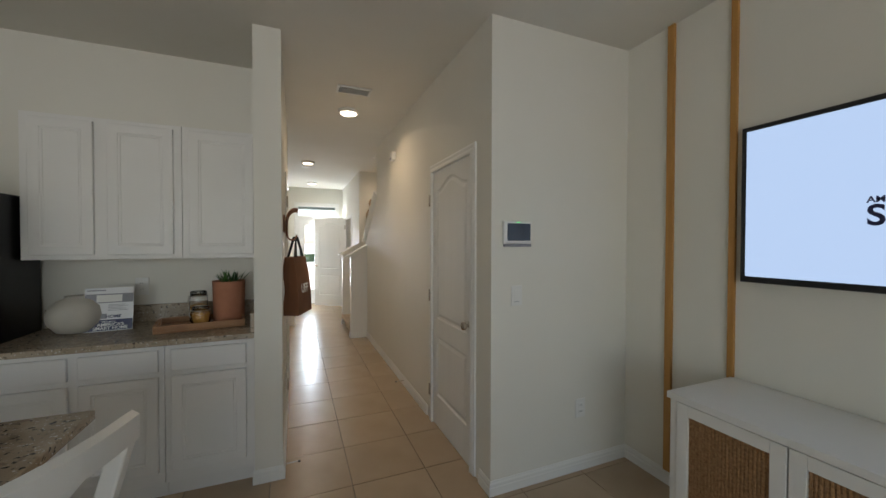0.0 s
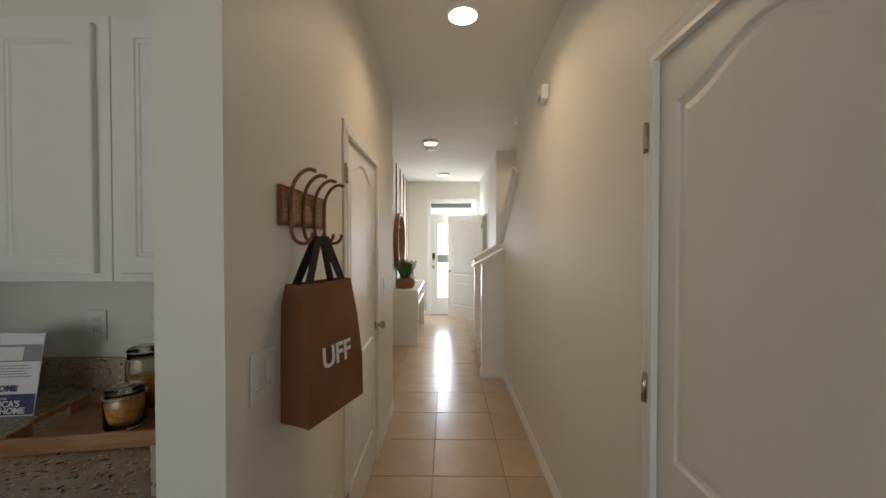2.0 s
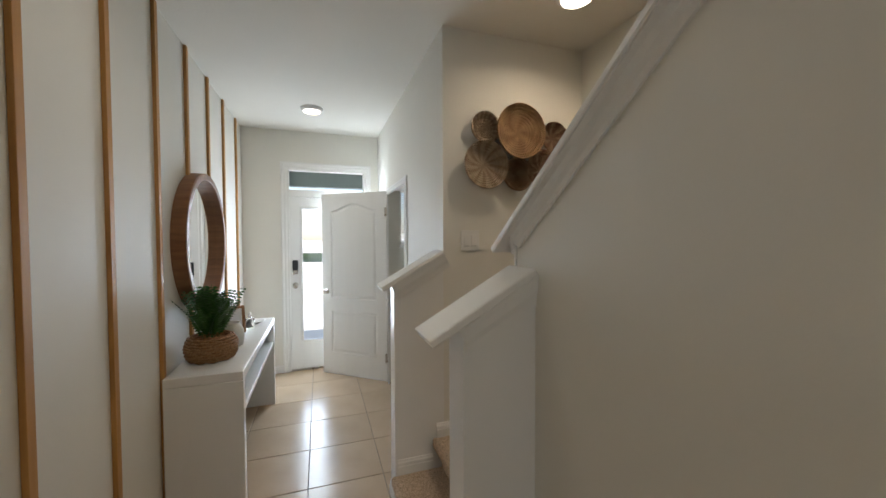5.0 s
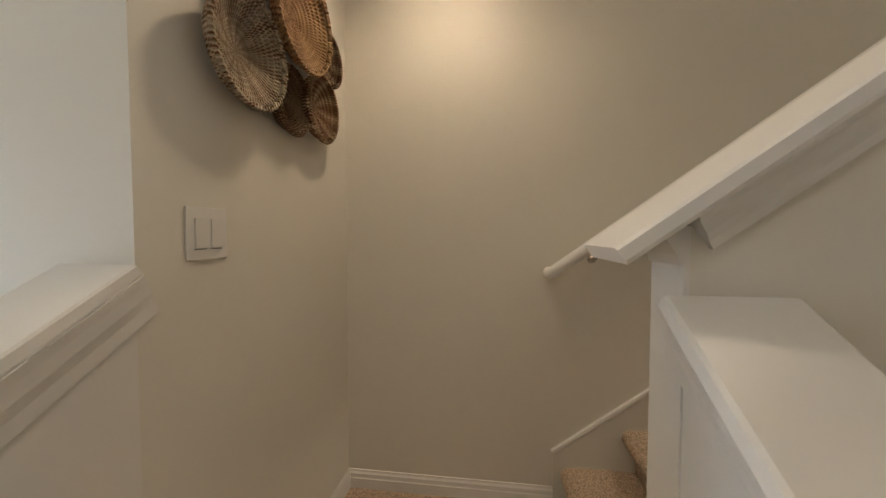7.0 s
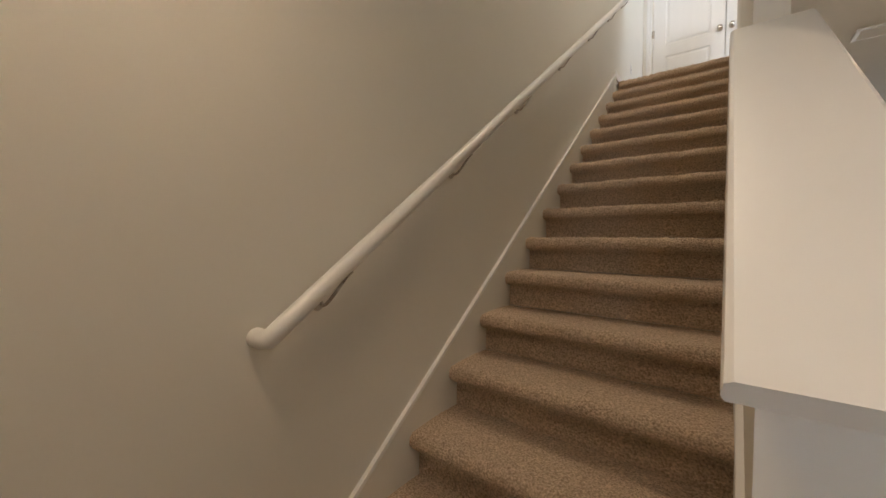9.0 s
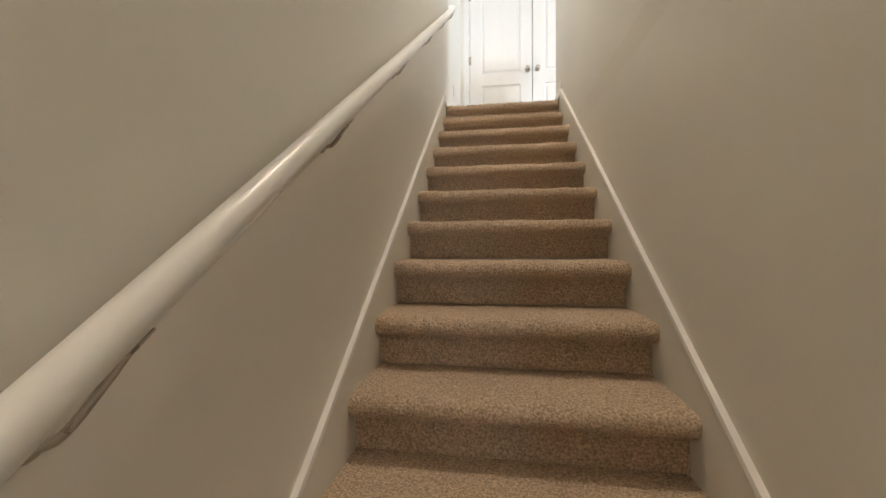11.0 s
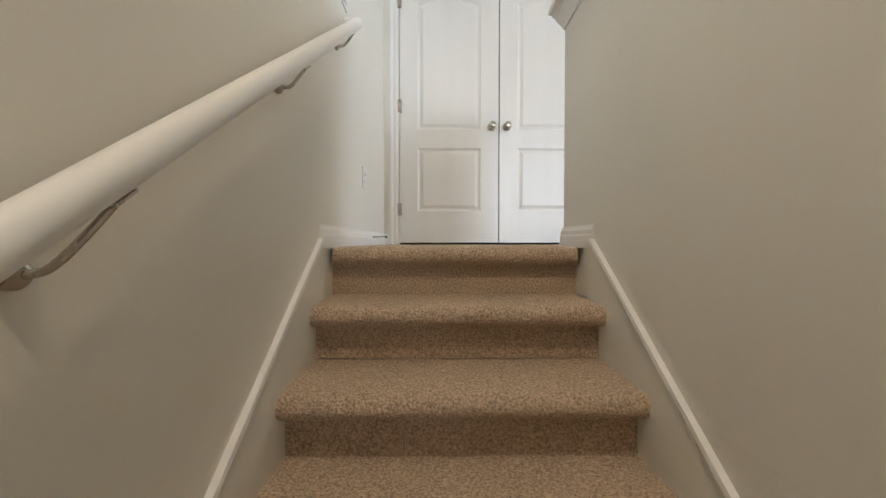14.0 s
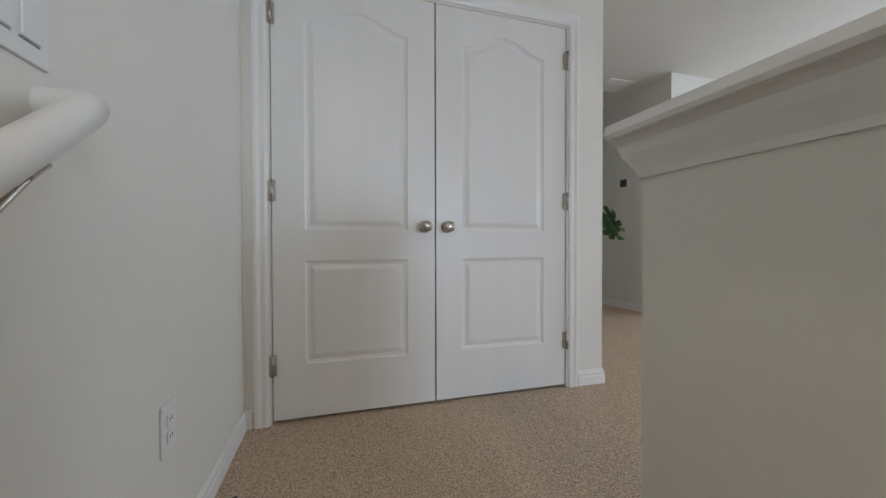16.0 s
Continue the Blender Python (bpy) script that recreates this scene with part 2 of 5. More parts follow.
def sweep(name, path, profile, up, mat, parent=None, kind="", smooth=False, closed=True):
    """A profile (side, up) carried along a path with mitred turns."""
    path = [Vector(p) for p in path]
    up = Vector(up).normalized()
    n, k = len(path), len(profile)
    sides = []
    for i in range(n - 1):
        sides.append((path[i + 1] - path[i]).normalized().cross(up).normalized())
    verts = []
    for i, p in enumerate(path):
        if i == 0:
            s = sides[0]
        elif i == n - 1:
            s = sides[-1]
        else:
            s = sides[i - 1] + sides[i]
            s = s / max(0.2, s.dot(sides[i]))
        for a, b in profile:
            verts.append(p + s * a + up * b)
    faces = []
    for i in range(n - 1):
        for j in range(k):
            faces.append((i * k + j, i * k + (j + 1) % k, (i + 1) * k + (j + 1) % k, (i + 1) * k + j))
    faces += [tuple(range(k)), tuple(range((n - 1) * k, n * k))]
    return mesh_object(name, verts, faces, mat, parent, smooth=smooth, kind=kind)


def lathe(name, rings, mat, parent=None, at=(0, 0, 0), seg=32, wobble=0.0, axis="z"):
    v, f = [], []
    for r, z in rings:
        for i in range(seg):
            a = 2 * math.pi * i / seg
            q = r * (1 + wobble * math.sin(5 * a + z * 20))
            p = (q * math.cos(a), q * math.sin(a), z)
            if axis == "y":
                p = (p[0], -p[2], p[1])
            elif axis == "x":
                p = (p[2], p[0], p[1])
            v.append((p[0] + at[0], p[1] + at[1], p[2] + at[2]))
    for j in range(len(rings) - 1):
        for i in range(seg):
            f.append((j * seg + i, j * seg + (i + 1) % seg, (j + 1) * seg + (i + 1) % seg, (j + 1) * seg + i))
    f += [tuple(range(seg)), tuple(range((len(rings) - 1) * seg, len(rings) * seg))]
    return mesh_object(name, v, f, mat, parent, smooth=True)


def tube(name, pts, r, mat, parent=None, res=4, cyclic=False):
    cu = bpy.data.curves.new(name, "CURVE")
    cu.dimensions, cu.bevel_depth, cu.bevel_resolution, cu.use_fill_caps = "3D", r, res, True
    sp = cu.splines.new("POLY")
    sp.points.add(len(pts) - 1)
    for q, p in zip(sp.points, pts):
        q.co = (*p, 1)
    sp.use_cyclic_u = cyclic
    tmp = bpy.data.objects.new(name, cu)
    me = bpy.data.meshes.new_from_object(tmp)
    bpy.data.objects.remove(tmp)
    me.materials.clear()
    me.materials.append(mat)
    me.shade_smooth()
    ob = new(name, me)
    if parent:
        ob.parent = parent
    return ob


def bar(name, p, q, w, d, mat, parent, bevel=0.006):
    """A straight bar from p to q."""
    p, q = Vector(p), Vector(q)
    m = (q - p).to_track_quat("Z", "Y").to_matrix().to_4x4()
    ob = box(name, (-w / 2, w / 2), (-d / 2, d / 2), (0, (q - p).length), mat, parent, bevel)
    ob.matrix_basis = Matrix.Translation(p) @ m
    return ob


def rounded(pts, times=2):
    for _ in range(times):
        out = [Vector(pts[0])]
        for a, b in zip(pts, pts[1:]):
            a, b = Vector(a), Vector(b)
            out += [a.lerp(b, 0.25), a.lerp(b, 0.75)]
        pts = out + [Vector(pts[-1])]
    return pts


def empty(name, label="", category="", at=(0, 0, 0), group="", kind=""):
    ob = new(name)
    ob.location = at
    return tagged(ob, label, category, group, kind)


def structure(ob, label, category):
    return tagged(ob, label, category, kind="structure")


def wall_with_hole(name, axis, lo, hi, span, z, holes, label):
    """An upright wall: thickness lo..hi on the axis, with openings (a0, a1, z0, z1), built of butted boxes in one mesh."""
    holes = [(h[0], h[1], max(h[2], z[0]), h[3]) for h in holes]
    xs = sorted({span[0], span[1], *[h[0] for h in holes], *[h[1] for h in holes]})
    zs = sorted({z[0], z[1], *[h[2] for h in holes], *[h[3] for h in holes]})
    bm = bmesh.new()
    grid = {}

    def vert(a, c, d):
        key = (round(a, 4), round(c, 4), d)
        if key not in grid:
            grid[key] = bm.verts.new((d, a, c) if axis == "x" else (a, d, c))
        return grid[key]

    solid = {}
    for i in range(len(xs) - 1):
        for j in range(len(zs) - 1):
            ca, cz = (xs[i] + xs[i + 1]) / 2, (zs[j] + zs[j + 1]) / 2
            solid[i, j] = not any(h[0] < ca < h[1] and h[2] < cz < h[3] for h in holes)
    for (i, j), s in solid.items():
        if not s:
            continue
        a0, a1, c0, c1 = xs[i], xs[i + 1], zs[j], zs[j + 1]
        for d in (lo, hi):
            bm.faces.new([vert(a0, c0, d), vert(a1, c0, d), vert(a1, c1, d), vert(a0, c1, d)])
        for (di, dj), (p, q) in {(-1, 0): ((a0, c0), (a0, c1)), (1, 0): ((a1, c0), (a1, c1)), (0, -1): ((a0, c0), (a1, c0)), (0, 1): ((a0, c1), (a1, c1))}.items():
            if not solid.get((i + di, j + dj), False):
                bm.faces.new([vert(*p, lo), vert(*q, lo), vert(*q, hi), vert(*p, hi)])
    bmesh.ops.recalc_face_normals(bm, faces=bm.faces)
    me = bpy.data.meshes.new(name)
    bm.to_mesh(me)
    bm.free()
    me.materials.append(PAINT)
    return structure(new(name, me), label, "wall")


# ---- the large structure: ground floor ----
XE = 2.285
XR, XS, XW = 1.262, 1.336, 0.153
structure(box("floor", (-5, 4.2), (-6.2, 7.4), (-0.3, -0.006), GROUT), "grey grout bed under the beige floor tiles", "floor")
wall_with_hole("wall_hall_west", "x", 0.0, XW, (0.62, 3.05), (0, C), [(1.515, 2.335, -1, 2.035)], "cream painted hallway wall with a closet door")
structure(box("wall_kitchen", (-4.0, 0.0), (1.25, 1.39), (0, C), PAINT), "cream painted kitchen wall behind the cabinets", "wall")
structure(box("wall_kitchen_west", (-4.14, -4.0), (-5.7, 1.39), (0, C), PAINT), "cream painted kitchen side wall", "wall")
wall_with_hole("wall_south", "y", -5.84, -5.7, (-4.14, 2.47), (0, C), [(-3.4, 1.0, 0.1, 2.4)], "cream painted wall with wide patio glazing")
structure(box("wall_tv", (2.308, 2.47), (-5.7, 0.0), (0, C), PAINT), "cream painted television wall with thin wooden strips", "wall")
structure(box("wall_nook", (XR, 2.47), (0.0, 0.12), (0, C), PAINT), "cream painted wall with control panel and switch", "wall")
wall_with_hole("wall_hall_east", "x", XR, XS, (0.12, 3.1), (0, C), [(0.195, 0.985, -1, 2.065)], "cream painted hallway wall with a closet door")


def knee(y):
    return 1.455 + (4.03 - y) * 0.725


structure(prism("wall_knee", [(3.1, 0), (3.936, 0), (3.936, knee(3.936)), (3.1, knee(3.1))], "x", XR, XS, PAINT), "cream knee wall beside the stairs with sloping top", "wall")
structure(box("wall_foyer_step", (-0.31, 0.0), (2.92, 3.05), (0, C), PAINT), "cream painted return wall of the foyer", "wall")
structure(box("wall_foyer_west", (-0.31, -0.17), (3.05, 7.316), (0, C), PAINT), "cream painted foyer wall with vertical wooden strips", "wall")
wall_with_hole("wall_front", "y", 7.316, 7.46, (-0.31, 4.2), (0, C), [(0.285, 1.165, -1, 2.335), (1.6, 2.5, 1.45, 2.12)], "cream painted front wall with entrance door")
wall_with_hole("wall_foyer_east", "x", 1.31, 1.43, (4.97, 7.316), (0, C), [(5.755, 6.645, -1, 2.025)], "cream painted foyer wall with an open doorway")
structure(box("wall_niche", (1.31, XE), (4.85, 4.97), (0, C), PAINT), "cream painted wall with woven baskets over the landing", "wall")
structure(prism("wall_stair_east", [(0.12, 0), (4.97, 0), (4.97, TOP), (-1.05, TOP), (-1.05, C + 0.12), (0.12, C + 0.12)], "x", XE, XE + 0.14, PAINT), "tall cream painted wall beside the carpeted stairs", "wall")
structure(box("wall_den_south", (2.425, 4.2), (4.85, 4.97), (0, C), PAINT), "cream painted study wall", "wall")
structure(box("wall_den_east", (4.2, 4.34), (4.82, 7.46), (0, C), PAINT), "cream painted study side wall", "wall")
structure(prism("ceiling", [(-4.14, -5.84), (2.47, -5.84), (2.47, 0.12), (XS, 0.12), (XS, 3.75), (XE, 3.75), (XE, 4.97), (4.34, 4.97), (4.34, 7.46), (-4.14, 7.46)], "z", C, C + 0.12, CEIL), "flat cream ceiling of the ground floor", "ceiling")

# half walls at the foot of the stairs
SLOPE = 0.57


def half_wall(name, y0, y1, x1, tip):
    z = lambda x: 1.197 + (x - 0.923) * SLOPE
    structure(prism(name, [(1.018, 0), (x1, 0), (x1, z(x1)), (1.018, z(1.018))], "y", y0, y1, TRIM), "white half wall with sloping top beside the steps", "wall")
    cap = structure(sweep(name.replace("wall", "cap"), [(tip, (y0 + y1) / 2 + 0.008, z(tip) + 0.012), (x1, (y0 + y1) / 2 + 0.008, z(x1) + 0.012)],
                          [(-0.084, 0.0), (0.084, 0.0), (0.087, 0.006), (0.084, 0.022), (0.078, 0.025), (-0.078, 0.025), (-0.084, 0.022), (-0.087, 0.006)],
                          Vector((-SLOPE, 0, 1)), TRIM), "white painted sloping cap board", "trim")
    for s in (-1, 1):
        yy = y0 if s < 0 else y1
        prof = [(0, 0), (0, -0.085), (0.008, -0.085), (0.012, -0.06), (0.022, -0.04), (0.026, -0.018), (0.034, 0.0)]
        structure(sweep("moulding_" + name, [(1.0, yy, z(1.0) + 0.013), (x1, yy, z(x1) + 0.013)], [(a * -s * 0.6, b) for a, b in prof], Vector((-SLOPE, 0, 1)), TRIM),
                  "white crown moulding under the cap", "trim")
    return cap


half_wall("half_wall_near", 3.822, 3.942, XR, 0.923)
half_wall("half_wall_far", 4.85, 4.97, 1.31, 0.955)
# knee wall cap
yc0, yc1 = 4.03, 3.1
kd = Vector((0, 0.72, 1))
structure(sweep("knee_cap", [(1.30, yc0, knee(yc0) + 0.012), (1.30, yc1, knee(yc1) + 0.012)],
                [(-0.081, 0), (0.081, 0), (0.084, 0.006), (0.082, 0.022), (0.076, 0.026), (-0.076, 0.026), (-0.082, 0.022), (-0.084, 0.006)], kd, TRIM),
          "white painted sloping cap board of the knee wall", "trim")
for s in (-1, 1):
    xx = XR if s < 0 else XS
    k = 1.1 if s < 0 else 0.9
    prof = [(0, 0), (0, -0.055), (0.008 * k, -0.055), (0.012 * k, -0.042), (0.02 * k, -0.03), (0.024 * k, -0.012), (0.034 * k, 0.0)]
    structure(sweep("moulding_knee", [(xx, 3.944, knee(3.944) + 0.013), (xx, yc1, knee(yc1) + 0.013)], [(a * -s, b) for a, b in prof], kd, TRIM), "white crown moulding under the cap", "trim")
structure(box("knee_end_board", (XR - 0.004, XS + 0.022), (3.937, 3.945), (0.36, knee(3.945)), TRIM), "white end board of the knee wall", "trim")

structure(sweep("moulding_knee_end", [(XS + 0.01, 3.946, knee(3.956) + 0.010), (XR - 0.01, 3.946, knee(3.956) + 0.010)], [(0, 0), (0, -0.055), (0.008, -0.055), (0.012, -0.04), (0.024, -0.02), (0.034, 0.0)], (0, 0, 1), TRIM), "white moulding under the end of the cap", "trim")

# ---- the large structure: upper floor ----
structure(box("wall_guard", (XR, XS), (0.13, 3.75), (C + 0.12, 4.19), PAINT), "cream half wall along the stair opening", "wall")
structure(box("wall_stair_lower_south", (XS, XE), (0.12, 0.2), (0, F2 - 0.35), PAINT), "plain wall under the upper landing", "wall")
structure(box("wall_stair_header", (XR, XE), (3.75, 3.87), (C + 0.12, TOP), PAINT), "cream wall above the landing", "wall")
structure(sweep("guard_cap", [(1.313, 0.10, 4.203), (1.313, 3.75, 4.203)], [(-0.085, 0), (0.085, 0), (0.089, 0.008), (0.085, 0.026), (-0.085, 0.026), (-0.089, 0.008)], (0, 0, 1), TRIM),
          "white painted cap board of the stair guard wall", "trim")
GP = [(0, 0), (0, -0.074), (0.006, -0.074), (0.009, -0.062), (0.016, -0.050), (0.028, -0.030), (0.033, -0.012), (0.044, 0.0)]
structure(sweep("moulding_guard", [(XR, 3.75, 4.204), (XR, 0.13, 4.204), (XS, 0.13, 4.204), (XS, 3.75, 4.204)], GP, (0, 0, 1), TRIM), "white crown moulding under the guard cap", "trim")
structure(prism("floor_upper", [(-4.2, -6.0), (XE, -6.0), (XE, 0.28), (XR, 0.28), (XR, 7.3), (-4.2, 7.3)], "z", F2 - 0.3, F2, CARPET), "tan carpeted upper floor", "floor")
wall_with_hole("wall_closet", "y", -1.17, -1.05, (0.435, XE + 0.14), (F2, TOP), [(0.673, 2.173, F2 - 1, F2 + 1.985)], "cream painted wall with double closet doors")
structure(box("wall_closet_side", (0.435, 0.57), (-6.0, -1.17), (F2, TOP), PAINT), "cream painted closet side wall", "wall")
# two unseen walls added to block light, so the door gap stays dark
structure(box("wall_closet_seal_back", (0.57, 2.425), (-1.92, -1.8), (F2, TOP), PAINT), "unseen back wall keeping light out of the upstairs closet", "wall")
structure(box("wall_closet_seal_end", (XE, XE + 0.14), (-1.8, -1.17), (F2, TOP), PAINT), "unseen end wall keeping light out of the upstairs closet", "wall")
structure(box("wall_loft_block", (-4.2, -1.5), (-6.0, -2.32), (F2, TOP), PAINT), "pale wall block of the loft", "wall")
structure(box("wall_loft_south", (-1.5, 0.435), (-6.12, -6.0), (F2, TOP), PAINT), "cream painted loft end wall", "wall")
wall_with_hole("wall_loft_west", "x", -4.34, -4.2, (-2.32, 7.3), (F2, TOP), [(-1.2, 1.2, F2 + 0.7, F2 + 2.1)], "cream painted loft wall with a window")
wall_with_hole("wall_loft_north", "y", 7.3, 7.42, (-4.2, XE), (F2, TOP), [(-1.9, 0.5, F2 + 0.7, F2 + 2.1)], "cream painted loft front wall with a window")
structure(box("wall_loft_east", (XE, XE + 0.14), (4.97, 7.3), (F2, TOP), PAINT), "cream painted loft side wall", "wall")
structure(box("ceiling_upper", (-4.34, XE + 0.14), (-6.12, 7.42), (TOP, TOP + 0.12), CEIL), "flat pale ceiling of the upper floor", "ceiling")

# ---- outside ----
structure(box("ground", (-600, 600), (-600, 600), (-0.6, -0.32), GROUND), "pale concrete and dry ground outside", "ground")
structure(box("porch_floor", (-0.6, 2.8), (7.46, 10.2), (-0.32, -0.03), GROUND), "pale concrete porch slab", "pavement")
structure(box("porch_ceiling", (-0.6, 2.8), (7.46, 10.0), (2.72, 2.8), PORCH), "grey green porch ceiling", "ceiling")
structure(box("porch_beam", (-0.6, 2.8), (9.7, 9.9), (2.45, 2.72), PORCH), "grey green porch beam", "trim")
fence = box("fence", (-30, 30), (34, 34.1), (-0.32, 0.42), HEDGE)
tagged(fence, "long dark fence beyond the open ground", "fence")

# ---- stairs ----
stairs = empty("staircase", "tan carpeted staircase between painted walls", "staircase", (0, 0, 0))


def carpet_step(name, width, depth, back, parent, at, turn=0):
    """One carpeted step: riser, rounded nose and tread, with an uneven pile."""
    prof = [(-0.03, -RISE + 0.0), (-0.032, -0.074)]
    for i in range(7):
        a = -math.pi / 2 + math.pi * i / 6
        prof.append((-0.006 + 0.033 * math.cos(a), -0.035 + 0.033 * math.sin(a)))
    prof += [(-depth * 0.35, -0.002), (-depth * 0.7, -0.003), (-back, -0.003)]
    cols = 90
    v, f = [], []
    k = len(prof)
    for i in range(cols + 1):
        x = width * i / cols
        for j, (p, q) in enumerate(prof):
            d = noise.noise(Vector((x * 42, p * 60 + q * 60, 3.3))) * 0.009 + noise.noise(Vector((x * 6, p * 9, q * 9))) * 0.004 if 1 < j < k - 1 else 0
            v.append((x, p + d * 0.6, q + d))
    for i in range(cols):
        for j in range(k - 1):
            f.append((i * k + j, i * k + j + 1, (i + 1) * k + j + 1, (i + 1) * k + j))
    me = bpy.data.meshes.new(name)
    me.from_pydata(v, [], f)
    me.materials.append(CARPET)
    me.shade_smooth()
    ob = new(name, me)
    ob.parent = parent
    ob.matrix_basis = pose(*at, 0, 0, turn)
    return ob


first = carpet_step("step", XE - 0.014 - XS - 0.014, RUN, RUN + 0.035, stairs, (XS + 0.014, Y0, 2 * RISE + RISE))
for i in range(1, 15):
    ob = new("step", first.data)
    ob.parent = stairs
    ob.matrix_basis = pose(XS + 0.014, Y0 - RUN * i, 3 * RISE + RISE * i)
carpet_step("top_step", XE - 0.014 - XS - 0.014, 0.4, 1.36, stairs, (XS + 0.014, Y0 - RUN * 15, F2 + 0.003))
# foot: two risers from the hall, rising eastwards
carpet_step("step", 0.886, 0.28, 0.30, stairs, (1.02, 3.953, RISE), 90)
carpet_step("step", 0.886, 0.5, 1.02, stairs, (1.262, 3.953, 2 * RISE), 90)


def nosing(y):
    return 3 * RISE + (Y0 - y) * RISE / RUN


for nm, x0, x1 in (("skirt_board", XE - 0.014, XE), ("skirt_board", XS, XS + 0.014)):
    ys = 3.945 if x0 > 2 else 3.92
    prism(nm, [(ys, 0.3), (ys, nosing(ys) + 0.095), (0.43, nosing(0.43) + 0.12), (0.43, F2 - 0.3), (0.9, F2 - 0.75)], "x", x0, x1, PAINT, stairs)
    sweep("skirt_bead", [((x0 + x1) / 2, ys, nosing(ys) + 0.095), ((x0 + x1) / 2, 0.43, nosing(0.43) + 0.12)], [(-0.009, -0.004), (0.009, -0.004), (0.011, 0.002), (0.009, 0.012), (-0.009, 0.012), (-0.011, 0.002)], (0, 0.735, 1), TRIM, stairs)

# handrail
rail = empty("handrail", "white painted wooden handrail on metal brackets", "handrail", (2.2, 3.97, 0))
rx = XE - 0.052


def rz(y):
    return 1.362 + (3.95 - y) * 0.727


rail_prof = [(0.030 * math.cos(a) if abs(math.cos(a)) > 0.1 else 0, 0.026 * math.sin(a)) for a in [2 * math.pi * i / 20 for i in range(20)]]
up_dir = Vector((0, 0.7305, 1))


def rail_piece(name, pts, mat):
    ob = tube(name, [Vector(p) - Vector((2.2, 3.97, 0)) for p in pts], 0.024, mat, rail, 6)
    return ob


lower = [(XE, 3.968, rz(3.968)), (XE - 0.028, 3.968, rz(3.968)), (rx, 3.964, rz(3.964)), (rx, 3.94, rz(3.94))]
upper = [(rx, 0.085, rz(0.085)), (rx, 0.057, rz(0.057)), (XE - 0.028, 0.053, rz(0.053)), (XE, 0.053, rz(0.053))]
rail_piece("rail", lower + upper, TRIM)
for by in (3.80, 3.18, 2.60, 1.97, 1.335, 0.75, 0.22):
    zp = rz(by) - 0.066
    p = rounded([(XE - 0.004, by, zp), (XE - 0.02, by - 0.001, zp - 0.002), (XE - 0.032, by - 0.012, zp + 0.004), (rx + 0.004, by - 0.045, rz(by - 0.045) - 0.045), (rx, by - 0.062, rz(by - 0.062) - 0.034)])
    tube("bracket", [Vector(q) - Vector((2.2, 3.97, 0)) for q in p], 0.0048, NICKEL, rail, 3)
    plate_disc = lathe("bracket_plate", [(0.017, 0.003), (0.017, -0.003), (0.012, -0.009), (0.007, -0.012)], NICKEL, rail, (0, 0, 0), 20, axis="x")
    plate_disc.location = Vector((XE - 0.004, by, zp)) - Vector((2.2, 3.97, 0))
    bar("bracket_saddle", Vector((rx, by - 0.05, rz(by - 0.05) - 0.033)) - Vector((2.2, 3.97, 0)), Vector((rx, by - 0.08, rz(by - 0.08) - 0.033)) - Vector((2.2, 3.97, 0)), 0.018, 0.004, NICKEL, rail, 0.001)

# ---- trim: baseboards and casings ----
BASE = [(0, 0), (0.013, 0), (0.013, 0.045), (0.010, 0.05), (0.010, 0.066), (0.006, 0.074), (0.004, 0.083), (0, 0.083)]


def baseboard(pts, flip=1, z=0.0, label="white painted baseboard"):
    structure(sweep("baseboard", [(x, y, z) for x, y in pts], [(a * flip, b) for a, b in BASE], (0, 0, 1), TRIM), label, "baseboard")


baseboard([(0.0, 0.66), (0.0, 0.62), (XW, 0.62), (XW, 1.44)], 1)
baseboard([(XW, 2.41), (XW, 3.05), (-0.17, 3.05), (-0.17, 7.316), (0.225, 7.316)], 1)
baseboard([(1.31, 5.69), (1.31, 4.97)], 1)
baseboard([(1.31, 7.316), (1.31, 6.715)], 1)
baseboard([(1.018, 4.85), (1.018, 4.97)], -1)
baseboard([(1.262, 3.822), (1.018, 3.822), (1.018, 3.94)], -1)
baseboard([(XR, 3.822), (XR, 1.06)], 1)
baseboard([(XR, 0.13), (XR, 0.0), (2.308, 0.0), (2.308, -5.7)], 1)
baseboard([(1.03, 4.85), (1.24, 4.85)], 1, RISE)
baseboard([(1.262, 4.85), (XE, 4.85), (XE, 3.945)], 1, 2 * RISE - 0.004)
baseboard([(XE, 0.43), (XE, -1.05), (2.25, -1.05)], 1, F2)
baseboard([(XS, 0.44), (XS, 0.13), (XR, 0.13), (XR, 2.0)], -1, F2)
baseboard([(0.597, -1.05), (0.435, -1.05), (0.435, -6.0), (-1.5, -6.0), (-1.5, -2.32), (-4.2, -2.32)], 1, F2)
CAS = [(0.0, 0.0), (0.0, 0.010), (0.012, 0.014), (0.03, 0.012), (0.045, 0.018), (0.058, 0.018), (0.062, 0.0)]


def casing(pts, normal, flip=1):
    structure(sweep("door_casing", pts, [(a * flip, b) for a, b in CAS], normal, TRIM), "white painted moulded door casing", "trim")


